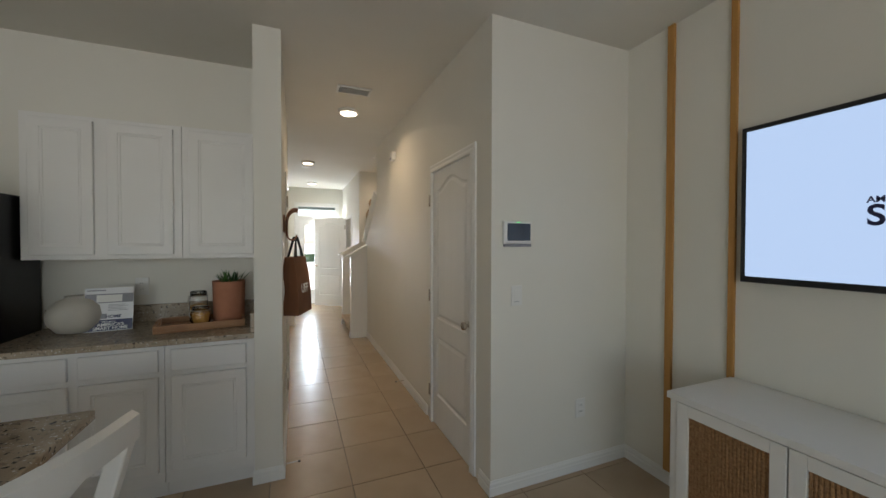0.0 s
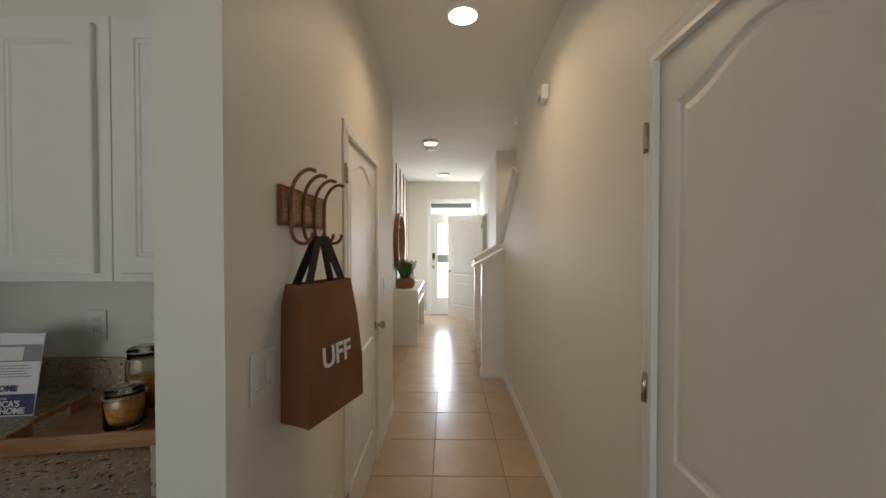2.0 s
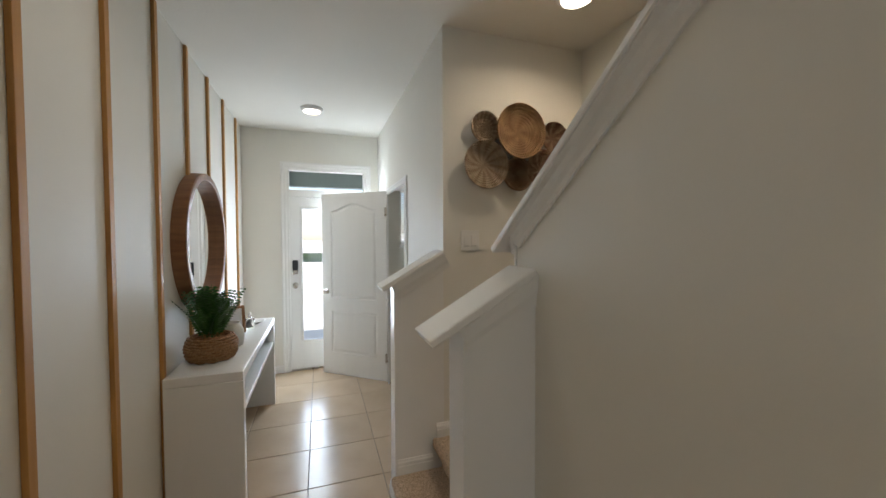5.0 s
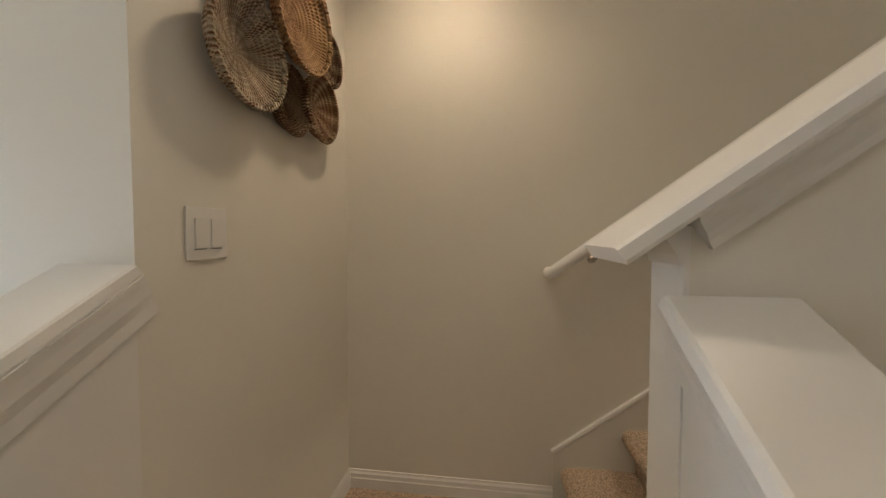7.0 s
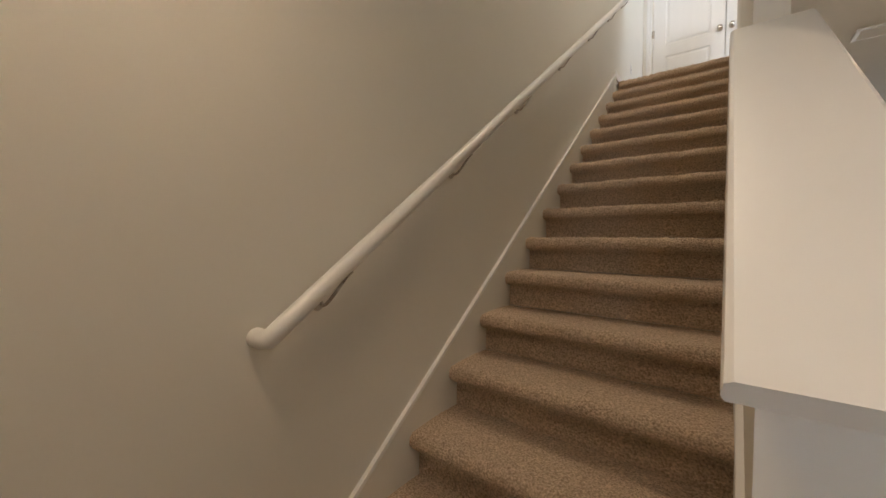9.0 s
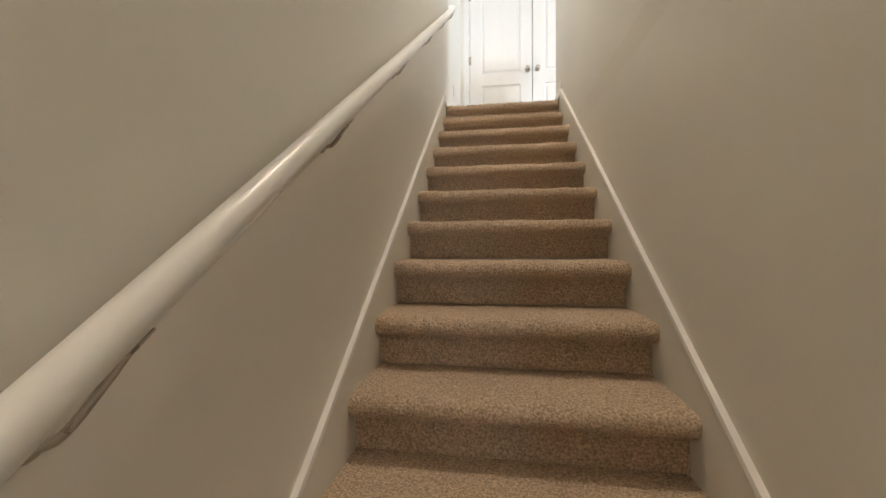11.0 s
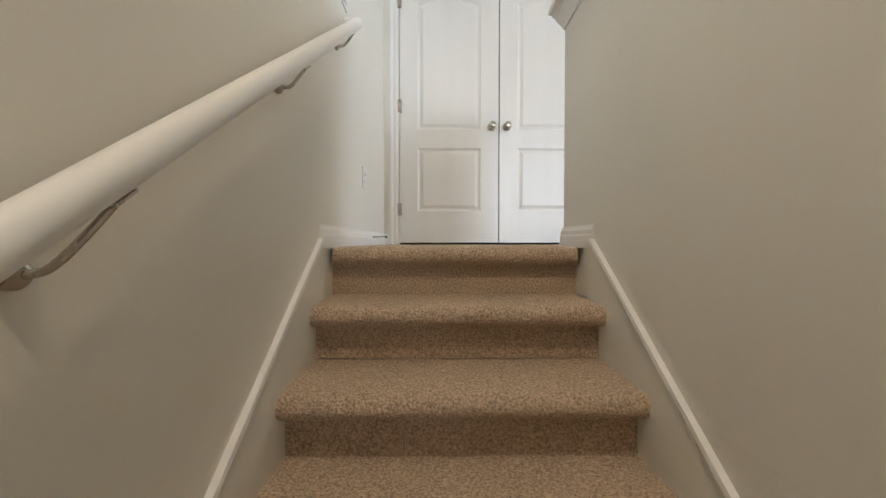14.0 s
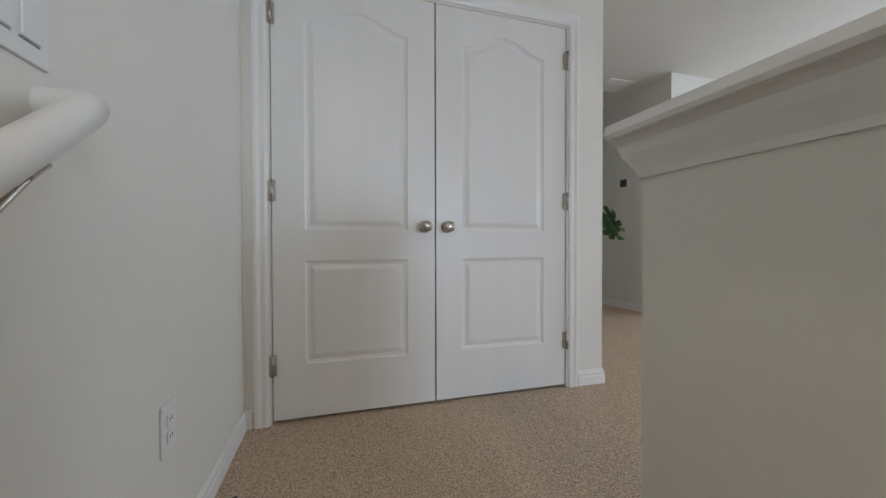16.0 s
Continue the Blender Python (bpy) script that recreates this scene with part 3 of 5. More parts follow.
casing([(XR, 0.185, 0), (XR, 0.185, 2.075), (XR, 0.995, 2.075), (XR, 0.995, 0)], (-1, 0, 0), -1)
casing([(XW, 1.505, 0), (XW, 1.505, 2.045), (XW, 2.345, 2.045), (XW, 2.345, 0)], (1, 0, 0), 1)
casing([(1.31, 5.745, 0), (1.31, 5.745, 2.035), (1.31, 6.655, 2.035), (1.31, 6.655, 0)], (-1, 0, 0), -1)
casing([(0.285, 7.316, 0), (0.285, 7.316, 2.335), (1.165, 7.316, 2.335), (1.165, 7.316, 0)], (0, -1, 0), -1)
casing([(0.663, -1.05, F2), (0.663, -1.05, F2 + 1.995), (2.183, -1.05, F2 + 1.995), (2.183, -1.05, F2)], (0, 1, 0), 1)


# ---- doors ----
def arch_outline(x0, x1, z0, z1, rise, n=14):
    pts = [(x0, z0), (x1, z0), (x1, z1)]
    if rise:
        for i in range(1, n):
            u = i / n
            x = x1 + (x0 - x1) * u
            e = 0.5 - 0.5 * math.cos(2 * math.pi * u)
            pts.append((x, z1 + rise * e))
    pts.append((x0, z1))
    return pts


def inset(pts, d):
    cx = (min(p[0] for p in pts) + max(p[0] for p in pts)) / 2
    hx = (max(p[0] for p in pts) - min(p[0] for p in pts)) / 2
    z0 = min(p[1] for p in pts)
    return [(cx + (x - cx) * (hx - d) / hx, z + d if abs(z - z0) < 1e-6 else z - d) for x, z in pts]


def panel_leaf(name, w, h, thick, panels, mat, parent=None):
    """A moulded door leaf in x (0..w) and z, its faces at y 0 and y thick, with sunk panel outlines on both sides."""
    bm = bmesh.new()
    for y, s in ((0.0, 1.0), (thick, -1.0)):
        edges = []

        def ring(pts, d):
            return [bm.verts.new((x, y + s * d, z)) for x, z in pts]

        def loop(vs):
            return [bm.edges.new((vs[i], vs[(i + 1) % len(vs)])) for i in range(len(vs))]

        outer = ring([(0, 0), (w, 0), (w, h), (0, h)], 0)
        edges += loop(outer)
        for p in panels:
            steps = [(0, 0.0), (0.008, 0.007), (0.020, 0.009), (0.042, 0.002)]
            prev = None
            for d, dep in steps:
                vs = ring(inset(p, d) if d else p, dep)
                if prev is None:
                    edges += loop(vs)
                else:
                    for i in range(len(vs)):
                        j = (i + 1) % len(vs)
                        bm.faces.new((prev[i], prev[j], vs[j], vs[i]))
                prev = vs
            bm.faces.new(prev)
        bmesh.ops.triangle_fill(bm, edges=edges, use_beauty=True, use_dissolve=False)
        if y == 0.0:
            front = outer
        else:
            for i in range(4):
                j = (i + 1) % 4
                bm.faces.new((front[i], front[j], outer[j], outer[i]))
    bmesh.ops.recalc_face_normals(bm, faces=bm.faces)
    me = bpy.data.meshes.new(name)
    bm.to_mesh(me)
    bm.free()
    me.materials.append(mat)
    ob = new(name, me)
    if parent:
        ob.parent = parent
    return ob


def knob(parent, at, side):
    """A round door knob with its rose; side: the way it points along y."""
    ob = lathe("knob", [(0.030, 0), (0.030, 0.006), (0.013, 0.010), (0.011, 0.028), (0.022, 0.036), (0.028, 0.048), (0.026, 0.060), (0.014, 0.066)], NICKEL, parent, (0, 0, 0), 24, axis="y")
    ob.matrix_basis = pose(*at, 0, 0, 0 if side < 0 else 180)


def hinges(parent, xs, y, zs):
    for z in zs:
        box("hinge", (xs - 0.016, xs + 0.016), (y - 0.018, y), (z - 0.045, z + 0.045), NICKEL, parent, 0.002)
        lathe("hinge_pin", [(0.007, -0.047), (0.007, 0.047)], NICKEL, parent, (xs, y - 0.02, z), 10)


def panel_door(name, w, h, label, knob_x, hinge_x, m, both=True, knob_z=0.92):
    ob = empty(name, label, "door")
    stile = 0.135 if w < 0.76 else 0.12
    ps = [arch_outline(stile, w - stile, 0.24, 0.71, 0), arch_outline(stile, w - stile, 0.85, h - 0.19, 0.075)]
    panel_leaf("leaf", w, h, 0.035, ps, DOORM, ob)
    knob(ob, (knob_x, 0, knob_z), -1)
    if both:
        knob(ob, (knob_x, 0.035, knob_z), 1)
    hinges(ob, hinge_x, 0, (0.25, 1.02, 1.79))
    ob.matrix_basis = m
    return ob


# hallway closets, den door, upstairs closet pair
panel_door("door_closet_hall", 0.775, 2.05, "closed white two-panel arched door with nickel knob", 0.715, 0.0, pose(XR + 0.003, 0.978, 0.008, 0, 0, -90), False)
panel_door("door_pantry", 0.805, 2.02, "closed white two-panel arched door with nickel knob", 0.76, 0.0, pose(XW - 0.003, 1.522, 0.008, 0, 0, 90), False)
panel_door("door_study", 0.825, 2.01, "open white two-panel arched door with nickel knob", 0.06, 0.825, pose(1.292 - 0.825 * math.cos(radians(39.7)), 6.635 + 0.825 * math.sin(radians(39.7)), 0.01, 0, 0, -39.7))
panel_door("door_linen", 0.742, 1.975, "closed white arched closet door with nickel knob", 0.690, 0.0, pose(2.169, -1.058, F2 + 0.014, 0, 0, 180), False, 0.87)
panel_door("door_linen", 0.742, 1.975, "closed white arched closet door with nickel knob", 0.055, 0.742, pose(1.419, -1.058, F2 + 0.014, 0, 0, 180), False, 0.87)

# entrance door with glazed panel and transom
front = empty("door_entrance", "white entrance door with tall glass pane and keypad lock", "door", (0.72, 7.34, 0))


def fbox(name, x, y, z, mat, bevel=0.0):
    return box(name, (x[0] - 0.72, x[1] - 0.72), (y[0] - 7.34, y[1] - 7.34), z, mat, front, bevel)


fbox("stile", (0.31, 0.445), (7.33, 7.375), (0.02, 2.0), DOORM)
fbox("stile", (1.005, 1.14), (7.33, 7.375), (0.02, 2.0), DOORM)
fbox("rail", (0.445, 1.005), (7.33, 7.375), (0.02, 0.35), DOORM)
fbox("rail", (0.445, 1.005), (7.33, 7.375), (1.87, 2.0), DOORM)
sweep("glass_frame", [(-0.275, -0.01, 0.35), (-0.275, -0.01, 1.87), (0.285, -0.01, 1.87), (0.285, -0.01, 0.35), (-0.275, -0.01, 0.35)], [(0, 0), (0.0, 0.012), (-0.02, 0.008), (-0.025, 0)], (0, -1, 0), DOORM, front)
pane = fbox("pane", (0.445, 1.005), (7.35, 7.356), (0.35, 1.87), GLASS)
pane.visible_shadow = False
fbox("keypad", (0.335, 0.395), (7.305, 7.33), (1.14, 1.28), BLACK, 0.006)
fbox("keypad_cover", (0.338, 0.392), (7.30, 7.32), (1.12, 1.165), NICKEL, 0.004)
k1 = lathe("knob", [(0.034, 0), (0.034, 0.006), (0.014, 0.010), (0.012, 0.028), (0.025, 0.036), (0.030, 0.05), (0.015, 0.066)], NICKEL, front, (0, 0, 0), 24, axis="y")
k1.location = (0.365 - 0.72, 7.33 - 7.34, 0.99)
fr = structure(box("door_frame_post", (0.285, 0.308), (7.32, 7.44), (0, 2.335), TRIM), "white door frame post", "trim")
structure(box("door_frame_post", (1.142, 1.165), (7.32, 7.44), (0, 2.335), TRIM), "white door frame post", "trim")
structure(box("door_frame_head", (0.308, 1.142), (7.322, 7.44), (2.004, 2.085), TRIM), "white door frame head rail", "trim")
structure(box("door_frame_top", (0.308, 1.142), (7.322, 7.44), (2.31, 2.335), TRIM), "white transom frame", "trim")
structure(box("threshold", (0.31, 1.14), (7.32, 7.46), (0.0, 0.018), NICKEL), "metal door threshold", "trim")
tp = structure(box("window_transom", (0.308, 1.142), (7.37, 7.376), (2.085, 2.31), GLASS), "clear glass transom over the entrance door", "window")
tp.visible_shadow = False

# ---- kitchen ----
def shaker_front(name, x0, x1, z0, z1, y, parent, sunk=True):
    """A cabinet front facing -y at plane y: flat frame with a sunk, beaded middle."""
    d = 0.019
    bm = bmesh.new()
    loops = [(0.0, d), (0.0, 0.003), (0.003, 0.0)]
    if sunk:
        loops += [(0.052, 0.0), (0.056, 0.004), (0.064, 0.004), (0.068, 0.008)]
    else:
        loops += [(0.012, 0.0)]
    prev = None
    for i, (o, dep) in enumerate(loops):
        vs = [bm.verts.new((x, y + dep, z)) for x, z in ((x0 + o, z0 + o), (x1 - o, z0 + o), (x1 - o, z1 - o), (x0 + o, z1 - o))]
        if prev:
            for a in range(4):
                b = (a + 1) % 4
                bm.faces.new((prev[a], prev[b], vs[b], vs[a]))
        prev = vs
    bm.faces.new(prev)
    bmesh.ops.recalc_face_normals(bm, faces=bm.faces)
    me = bpy.data.meshes.new(name)
    bm.to_mesh(me)
    bm.free()
    me.materials.append(CABM)
    ob = new(name, me)
    ob.parent = parent
    return ob


def wall_cabinet(x0, x1, doors):
    ob = empty("wall_cabinet", "white painted wall cabinet with recessed panel doors", "cabinet", group="kitchen wall cabinets")
    box("body", (x0, x1), (1.005, 1.25), (1.350, 2.20), CABM, ob, 0.002)
    for a, b in doors:
        shaker_front("door", a, b, 1.378, 2.172, 0.985, ob)


wall_cabinet(-1.215, -0.447, [(-1.175, -0.885), (-0.82, -0.49)])
wall_cabinet(-0.444, -0.003, [(-0.405, -0.035)])


def base_cabinet(x0, x1, cols):
    ob = empty("base_cabinet", "white painted base cabinet with drawers above panel doors", "cabinet", group="kitchen base cabinets")
    box("body", (x0, x1), (0.65, 1.25), (0.10, 0.882), CABM, ob, 0.002)
    box("plinth", (x0, x1), (0.70, 1.2), (0.0, 0.10), CABM, ob)
    for a, b in cols:
        shaker_front("drawer_front", a, b, 0.735, 0.855, 0.63, ob, False)
        shaker_front("door", a, b, 0.17, 0.705, 0.63, ob)


base_cabinet(-1.222, -0.452, [(-1.19, -0.862), (-0.818, -0.477)])
base_cabinet(-0.449, -0.003, [(-0.418, -0.046)])
counter = empty("countertop", "speckled brown granite countertop on the base cabinets", "countertop")
box("slab", (-1.222, -0.002), (0.612, 1.248), (0.883, 0.915), GRANITE, counter, 0.004)
box("backsplash", (-1.222, -0.022), (1.226, 1.249), (0.916, 1.03), GRANITE, counter, 0.002)
box("side_splash", (-0.021, -0.002), (0.63, 1.249), (0.916, 1.03), GRANITE, counter, 0.002)

fridge = empty("refrigerator", "tall black steel refrigerator beside the counter", "refrigerator")
box("body", (-2.15, -1.235), (0.52, 1.23), (0.02, 1.72), FRIDGE, fridge, 0.008)
box("door", (-2.15, -1.695), (0.44, 0.515), (0.6, 1.72), FRIDGE, fridge, 0.012)
box("door", (-1.69, -1.235), (0.44, 0.515), (0.6, 1.72), FRIDGE, fridge, 0.012)
box("freezer_drawer", (-2.15, -1.235), (0.44, 0.515), (0.06, 0.595), FRIDGE, fridge, 0.012)

island = empty("kitchen_island", "white kitchen island with speckled granite top", "kitchen island")
box("body", (-1.25, -0.82), (-2.9, -0.36), (0.0, 0.882), CABM, island, 0.003)
box("top", (-1.28, -0.37), (-2.95, -0.31), (0.883, 0.915), GRANITE, island, 0.005)


def stool(at, turn):
    ob = empty("counter_stool", "white painted counter stool with crossed back at the island", "stool", group="stools at the island")
    for sx in (-1, 1):
        bar("leg", (0.19, 0.2 * sx, 0), (0.16, 0.185 * sx, 0.62), 0.04, 0.04, TRIM, ob)
        bar("leg", (-0.23, 0.2 * sx, 0), (-0.19, 0.19 * sx, 0.62), 0.04, 0.04, TRIM, ob)
        bar("back_post", (-0.19, 0.19 * sx, 0.62), (-0.285, 0.21 * sx, 0.965), 0.035, 0.045, TRIM, ob)
        bar("cross_bar", (-0.20, 0.17 * sx, 0.68), (-0.27, -0.17 * sx, 0.95), 0.016, 0.035, TRIM, ob)
        bar("stretcher", (0.17, 0.19 * sx, 0.25), (-0.21, 0.19 * sx, 0.25), 0.02, 0.03, TRIM, ob)
    n = 10
    prof = [(-0.016, -0.035), (0.016, -0.035), (0.018, 0.03), (0.0, 0.042), (-0.018, 0.03)]
    sweep("top_rail", [(-0.285 - 0.03 * math.sin(math.pi * i / n), -0.225 + 0.45 * i / n, 0.965) for i in range(n + 1)], prof, (0, 0, 1), TRIM, ob)
    box("seat", (-0.21, 0.21), (-0.21, 0.21), (0.62, 0.66), TRIM, ob, 0.015)
    bar("stretcher", (0.17, -0.19, 0.2), (0.17, 0.19, 0.2), 0.02, 0.03, TRIM, ob)
    ob.matrix_basis = pose(*at, 0, 0, turn)


stool((-0.528, -0.70, 0), 157)

# things on the counter
v = lathe("vase", [(0.05, 0.0), (0.085, 0.01), (0.122, 0.06), (0.13, 0.105), (0.118, 0.155), (0.08, 0.192), (0.048, 0.204), (0.044, 0.215), (0.052, 0.22), (0.04, 0.218), (0.035, 0.19)], CERAMIC, None, (0, 0, 0), 40)
v.location = (-0.985, 1.02, 0.916)
tagged(v, "round cream ceramic vase on the granite counter", "vase")

card = empty("display_card", "white printed display card with a navy band, leaning on the counter", "sign", (-0.822, 0.99, 0.916))


def cbox(name, x, z, mat, proud=0.0):
    return box(name, x, (-0.003 - proud, 0.0 - proud * 0.9), z, mat, card)


cbox("board", (-0.115, 0.115), (0.0, 0.262), PAPER)
cbox("band", (-0.113, 0.113), (0.004, 0.068), NAVY, 0.002)
cbox("picture", (-0.06, 0.06), (0.175, 0.218), PLASTIC, 0.003)
cbox("picture_back", (-0.113, 0.113), (0.17, 0.225), GREY, 0.0015)
cbox("square", (-0.065, -0.01), (0.075, 0.105), GREY, 0.002)
for i in range(5):
    cbox("text_bar", (-0.005, 0.09 - 0.012 * (i % 3)), (0.122 + 0.0085 * i, 0.1245 + 0.0085 * i), GREY, 0.002)
cbox("phone", (-0.075, -0.045), (0.108, 0.158), GREY, 0.002)
cbox("headline", (-0.105, -0.02), (0.243, 0.250), GREY, 0.002)


def lettering(name, text, size, mat, parent, m, align="CENTER"):
    cu = bpy.data.curves.new(name, "FONT")
    cu.body, cu.size, cu.align_x, cu.extrude, cu.offset = text, size, align, 0.0008, size * 0.022
    tmp = bpy.data.objects.new(name, cu)
    me = bpy.data.meshes.new_from_object(tmp)
    bpy.data.objects.remove(tmp)
    me.materials.clear()
    me.materials.append(mat)
    ob = new(name, me)
    ob.parent = parent
    ob.matrix_basis = m
    return ob


lettering("lettering", "WELCOME TO", 0.010, PAPER, card, pose(0.0, -0.007, 0.052, 90))
lettering("lettering", "AMERICA'S", 0.026, PAPER, card, pose(0.01, -0.007, 0.030, 90))
lettering("lettering", "SMART HOME", 0.026, PAPER, card, pose(0.01, -0.007, 0.009, 90))
lettering("lettering", "HOME", 0.026, NAVY, card, pose(0.022, -0.007, 0.078, 90))
card.rotation_euler = (radians(-10), 0, radians(6))

tray = empty("serving_tray", "brown wooden serving tray on the granite counter", "tray", (-0.33, 0.95, 0.917))
box("base", (-0.235, 0.235), (-0.15, 0.15), (0.0, 0.012), TRAYW, tray, 0.003)
for y in ((-0.15, -0.137), (0.137, 0.15)):
    box("side", (-0.235, 0.235), y, (0.012, 0.045), TRAYW, tray, 0.003)
for x in ((-0.235, -0.222), (0.222, 0.235)):
    s = -0.24 if x[0] < 0 else 0.24
    for y in ((-0.137, -0.06), (0.06, 0.137)):
        box("end", x, y, (0.012, 0.05), TRAYW, tray, 0.002)
    box("handle", x, (-0.06, 0.06), (0.04, 0.058), TRAYW, tray, 0.004)
tray.rotation_euler = (0, 0, radians(9))


def jar(at, r, h, fill):
    ob = empty("storage_jar", "clip-top glass jar filled with dried food", "jar", at, "jars on the tray")
    g1 = lathe("glass_body", [(r * 0.9, 0), (r, 0.008), (r, h * 0.8), (r * 0.9, h * 0.9), (r * 0.9, h), (r * 0.86, h), (r * 0.86, h * 0.88), (r * 0.94, h * 0.78), (r * 0.94, 0.012), (r * 0.8, 0.008)], GLASS, ob, (0, 0, 0), 28)
    g1.visible_shadow = False
    lathe("filling", [(r * 0.86, 0.012), (r * 0.92, 0.03), (r * 0.92, h * fill), (r * 0.5, h * fill + 0.01)], PASTA, ob, (0, 0, 0), 20, 0.03)
    lathe("lid", [(r * 0.93, h + 0.002), (r * 0.95, h + 0.008), (r * 0.7, h + 0.016)], GLASS, ob, (0, 0, 0), 28)
    tube("wire_clip", [(r * math.cos(a), r * math.sin(a), h * 0.9) for a in [2 * math.pi * i / 24 for i in range(24)]], 0.0025, NICKEL, ob, 2, True)
    tube("clip_lever", [(-r - 0.003, 0, h * 0.9), (-r - 0.012, 0.004, h * 0.6), (-r - 0.004, 0.004, h * 0.45)], 0.003, NICKEL, ob, 2)


jar((-0.365, 1.03, 0.930), 0.052, 0.19, 0.55)
jar((-0.33, 0.915, 0.930), 0.052, 0.105, 0.7)

pot = empty("potted_plant", "terracotta pot with spiky dark green leaves on the tray", "plant", (-0.185, 1.0, 0.930))
lathe("pot", [(0.085, 0.0), (0.09, 0.008), (0.096, 0.255), (0.098, 0.268), (0.088, 0.268), (0.086, 0.23), (0.02, 0.225)], TERRA, pot, (0, 0, 0), 36)
lv, lf = [], []
for i in range(46):
    a, tilt = random.uniform(0, 2 * math.pi), random.uniform(0.15, 0.95)
    ln = random.uniform(0.09, 0.16)
    b0 = Vector((random.uniform(-0.05, 0.05), random.uniform(-0.05, 0.05), 0.225))
    d = Vector((math.cos(a) * math.sin(tilt), math.sin(a) * math.sin(tilt), math.cos(tilt)))
    s = d.cross(Vector((0, 0, 1))).normalized() * 0.006
    q = len(lv)
    lv += [b0 - s * 0.5, b0 + s * 0.5, b0 + d * ln * 0.6 + s, b0 + d * ln * 0.6 - s, b0 + d * ln + Vector((0, 0, -0.01))]
    lf += [(q, q + 1, q + 2, q + 3), (q + 3, q + 2, q + 4)]
mesh_object("leaves", lv, lf, FERN, pot)


def plate(name, kind, at, axis, w=0.075, h=0.118, gangs=1):
    """A switch or outlet plate on a wall; axis: the way it faces."""
    label = {"outlet": "white plastic wall outlet", "switch": "white plastic wall switch"}[kind] + " on the painted wall"
    ob = empty(name, label, "wall " + kind, at)
    box("plate", (-w / 2, w / 2), (-0.006, -0.0005), (-h / 2, h / 2), PLASTIC, ob, 0.002)
    for i in range(gangs):
        cx = (i - (gangs - 1) / 2) * 0.046
        if kind == "switch":
            r = box("rocker", (cx - 0.016, cx + 0.016), (-0.010, -0.006), (-0.033, 0.033), PLASTIC, ob, 0.0015)
            box("rocker_gap", (cx - 0.017, cx + 0.017), (-0.0066, -0.006), (-0.036, -0.0335), GREY, ob)
        else:
            for s in (-1, 1):
                box("socket", (cx - 0.017, cx + 0.017), (-0.009, -0.006), (s * 0.02 - 0.014, s * 0.02 + 0.014), PLASTIC, ob, 0.002)
                for t in (-1, 1):
                    box("slot", (cx + t * 0.006 - 0.001, cx + t * 0.006 + 0.001), (-0.0096, -0.009), (s * 0.02 - 0.004, s * 0.02 + 0.006), BLACK, ob)
    ob.rotation_euler = (0, 0, radians({"-y": 0, "+x": 90, "+y": 180, "-x": -90}[axis]))
    return ob


plate("wall_outlet", "outlet", (-0.735, 1.25, 1.155), "-y")
plate("wall_outlet", "outlet", (-0.27, 1.25, 1.155), "-y")
plate("wall_outlet", "outlet", (1.915, 0.0, 0.40), "-y")
plate("wall_switch", "switch", (1.43, 0.0, 1.145), "-y")
plate("wall_switch", "switch", (XW, 0.775, 1.14), "+x", 0.118, 0.118, 2)
plate("wall_outlet", "outlet", (XW, 1.28, 0.385), "+x")
plate("wall_switch", "switch", (XW, 2.60, 1.15), "+x")
plate("wall_switch", "switch", (1.478, 4.85, 1.508), "-y", 0.118, 0.118, 2)
plate("wall_outlet", "outlet", (XE, -0.31, 3.573), "-x")
plate("wall_switch", "switch", (XE, 0.13, 4.30), "-x", 0.165, 0.118, 3)

# ---- television corner ----
tv_set = empty("television", "large wall television with a pale blue lit screen", "television", (2.278, -1.345, 1.64))
box("body", (-0.02, 0.025), (-0.64, 0.64), (-0.375, 0.375), BLACK, tv_set, 0.006)
box("screen", (-0.024, -0.0205), (-0.615, 0.615), (-0.345, 0.35), SCREEN, tv_set)
lettering("lettering", "AMERICA'S", 0.034, NAVY, tv_set, pose(-0.026, 0.212, -0.03, 90, 0, -90), "LEFT")
lettering("lettering", "SI", 0.11, NAVY, tv_set, pose(-0.026, 0.212, -0.115, 90, 0, -90), "LEFT")

cab = empty("media_console", "white media console with woven cane doors under the television", "console", (2.063, -1.5, 0))


def kbox(name, x, y, z, mat, b=0.003):
    return box(name, (x[0] - 2.085, x[1] - 2.085), (y[0] + 1.5, y[1] + 1.5), z, mat, cab, b)


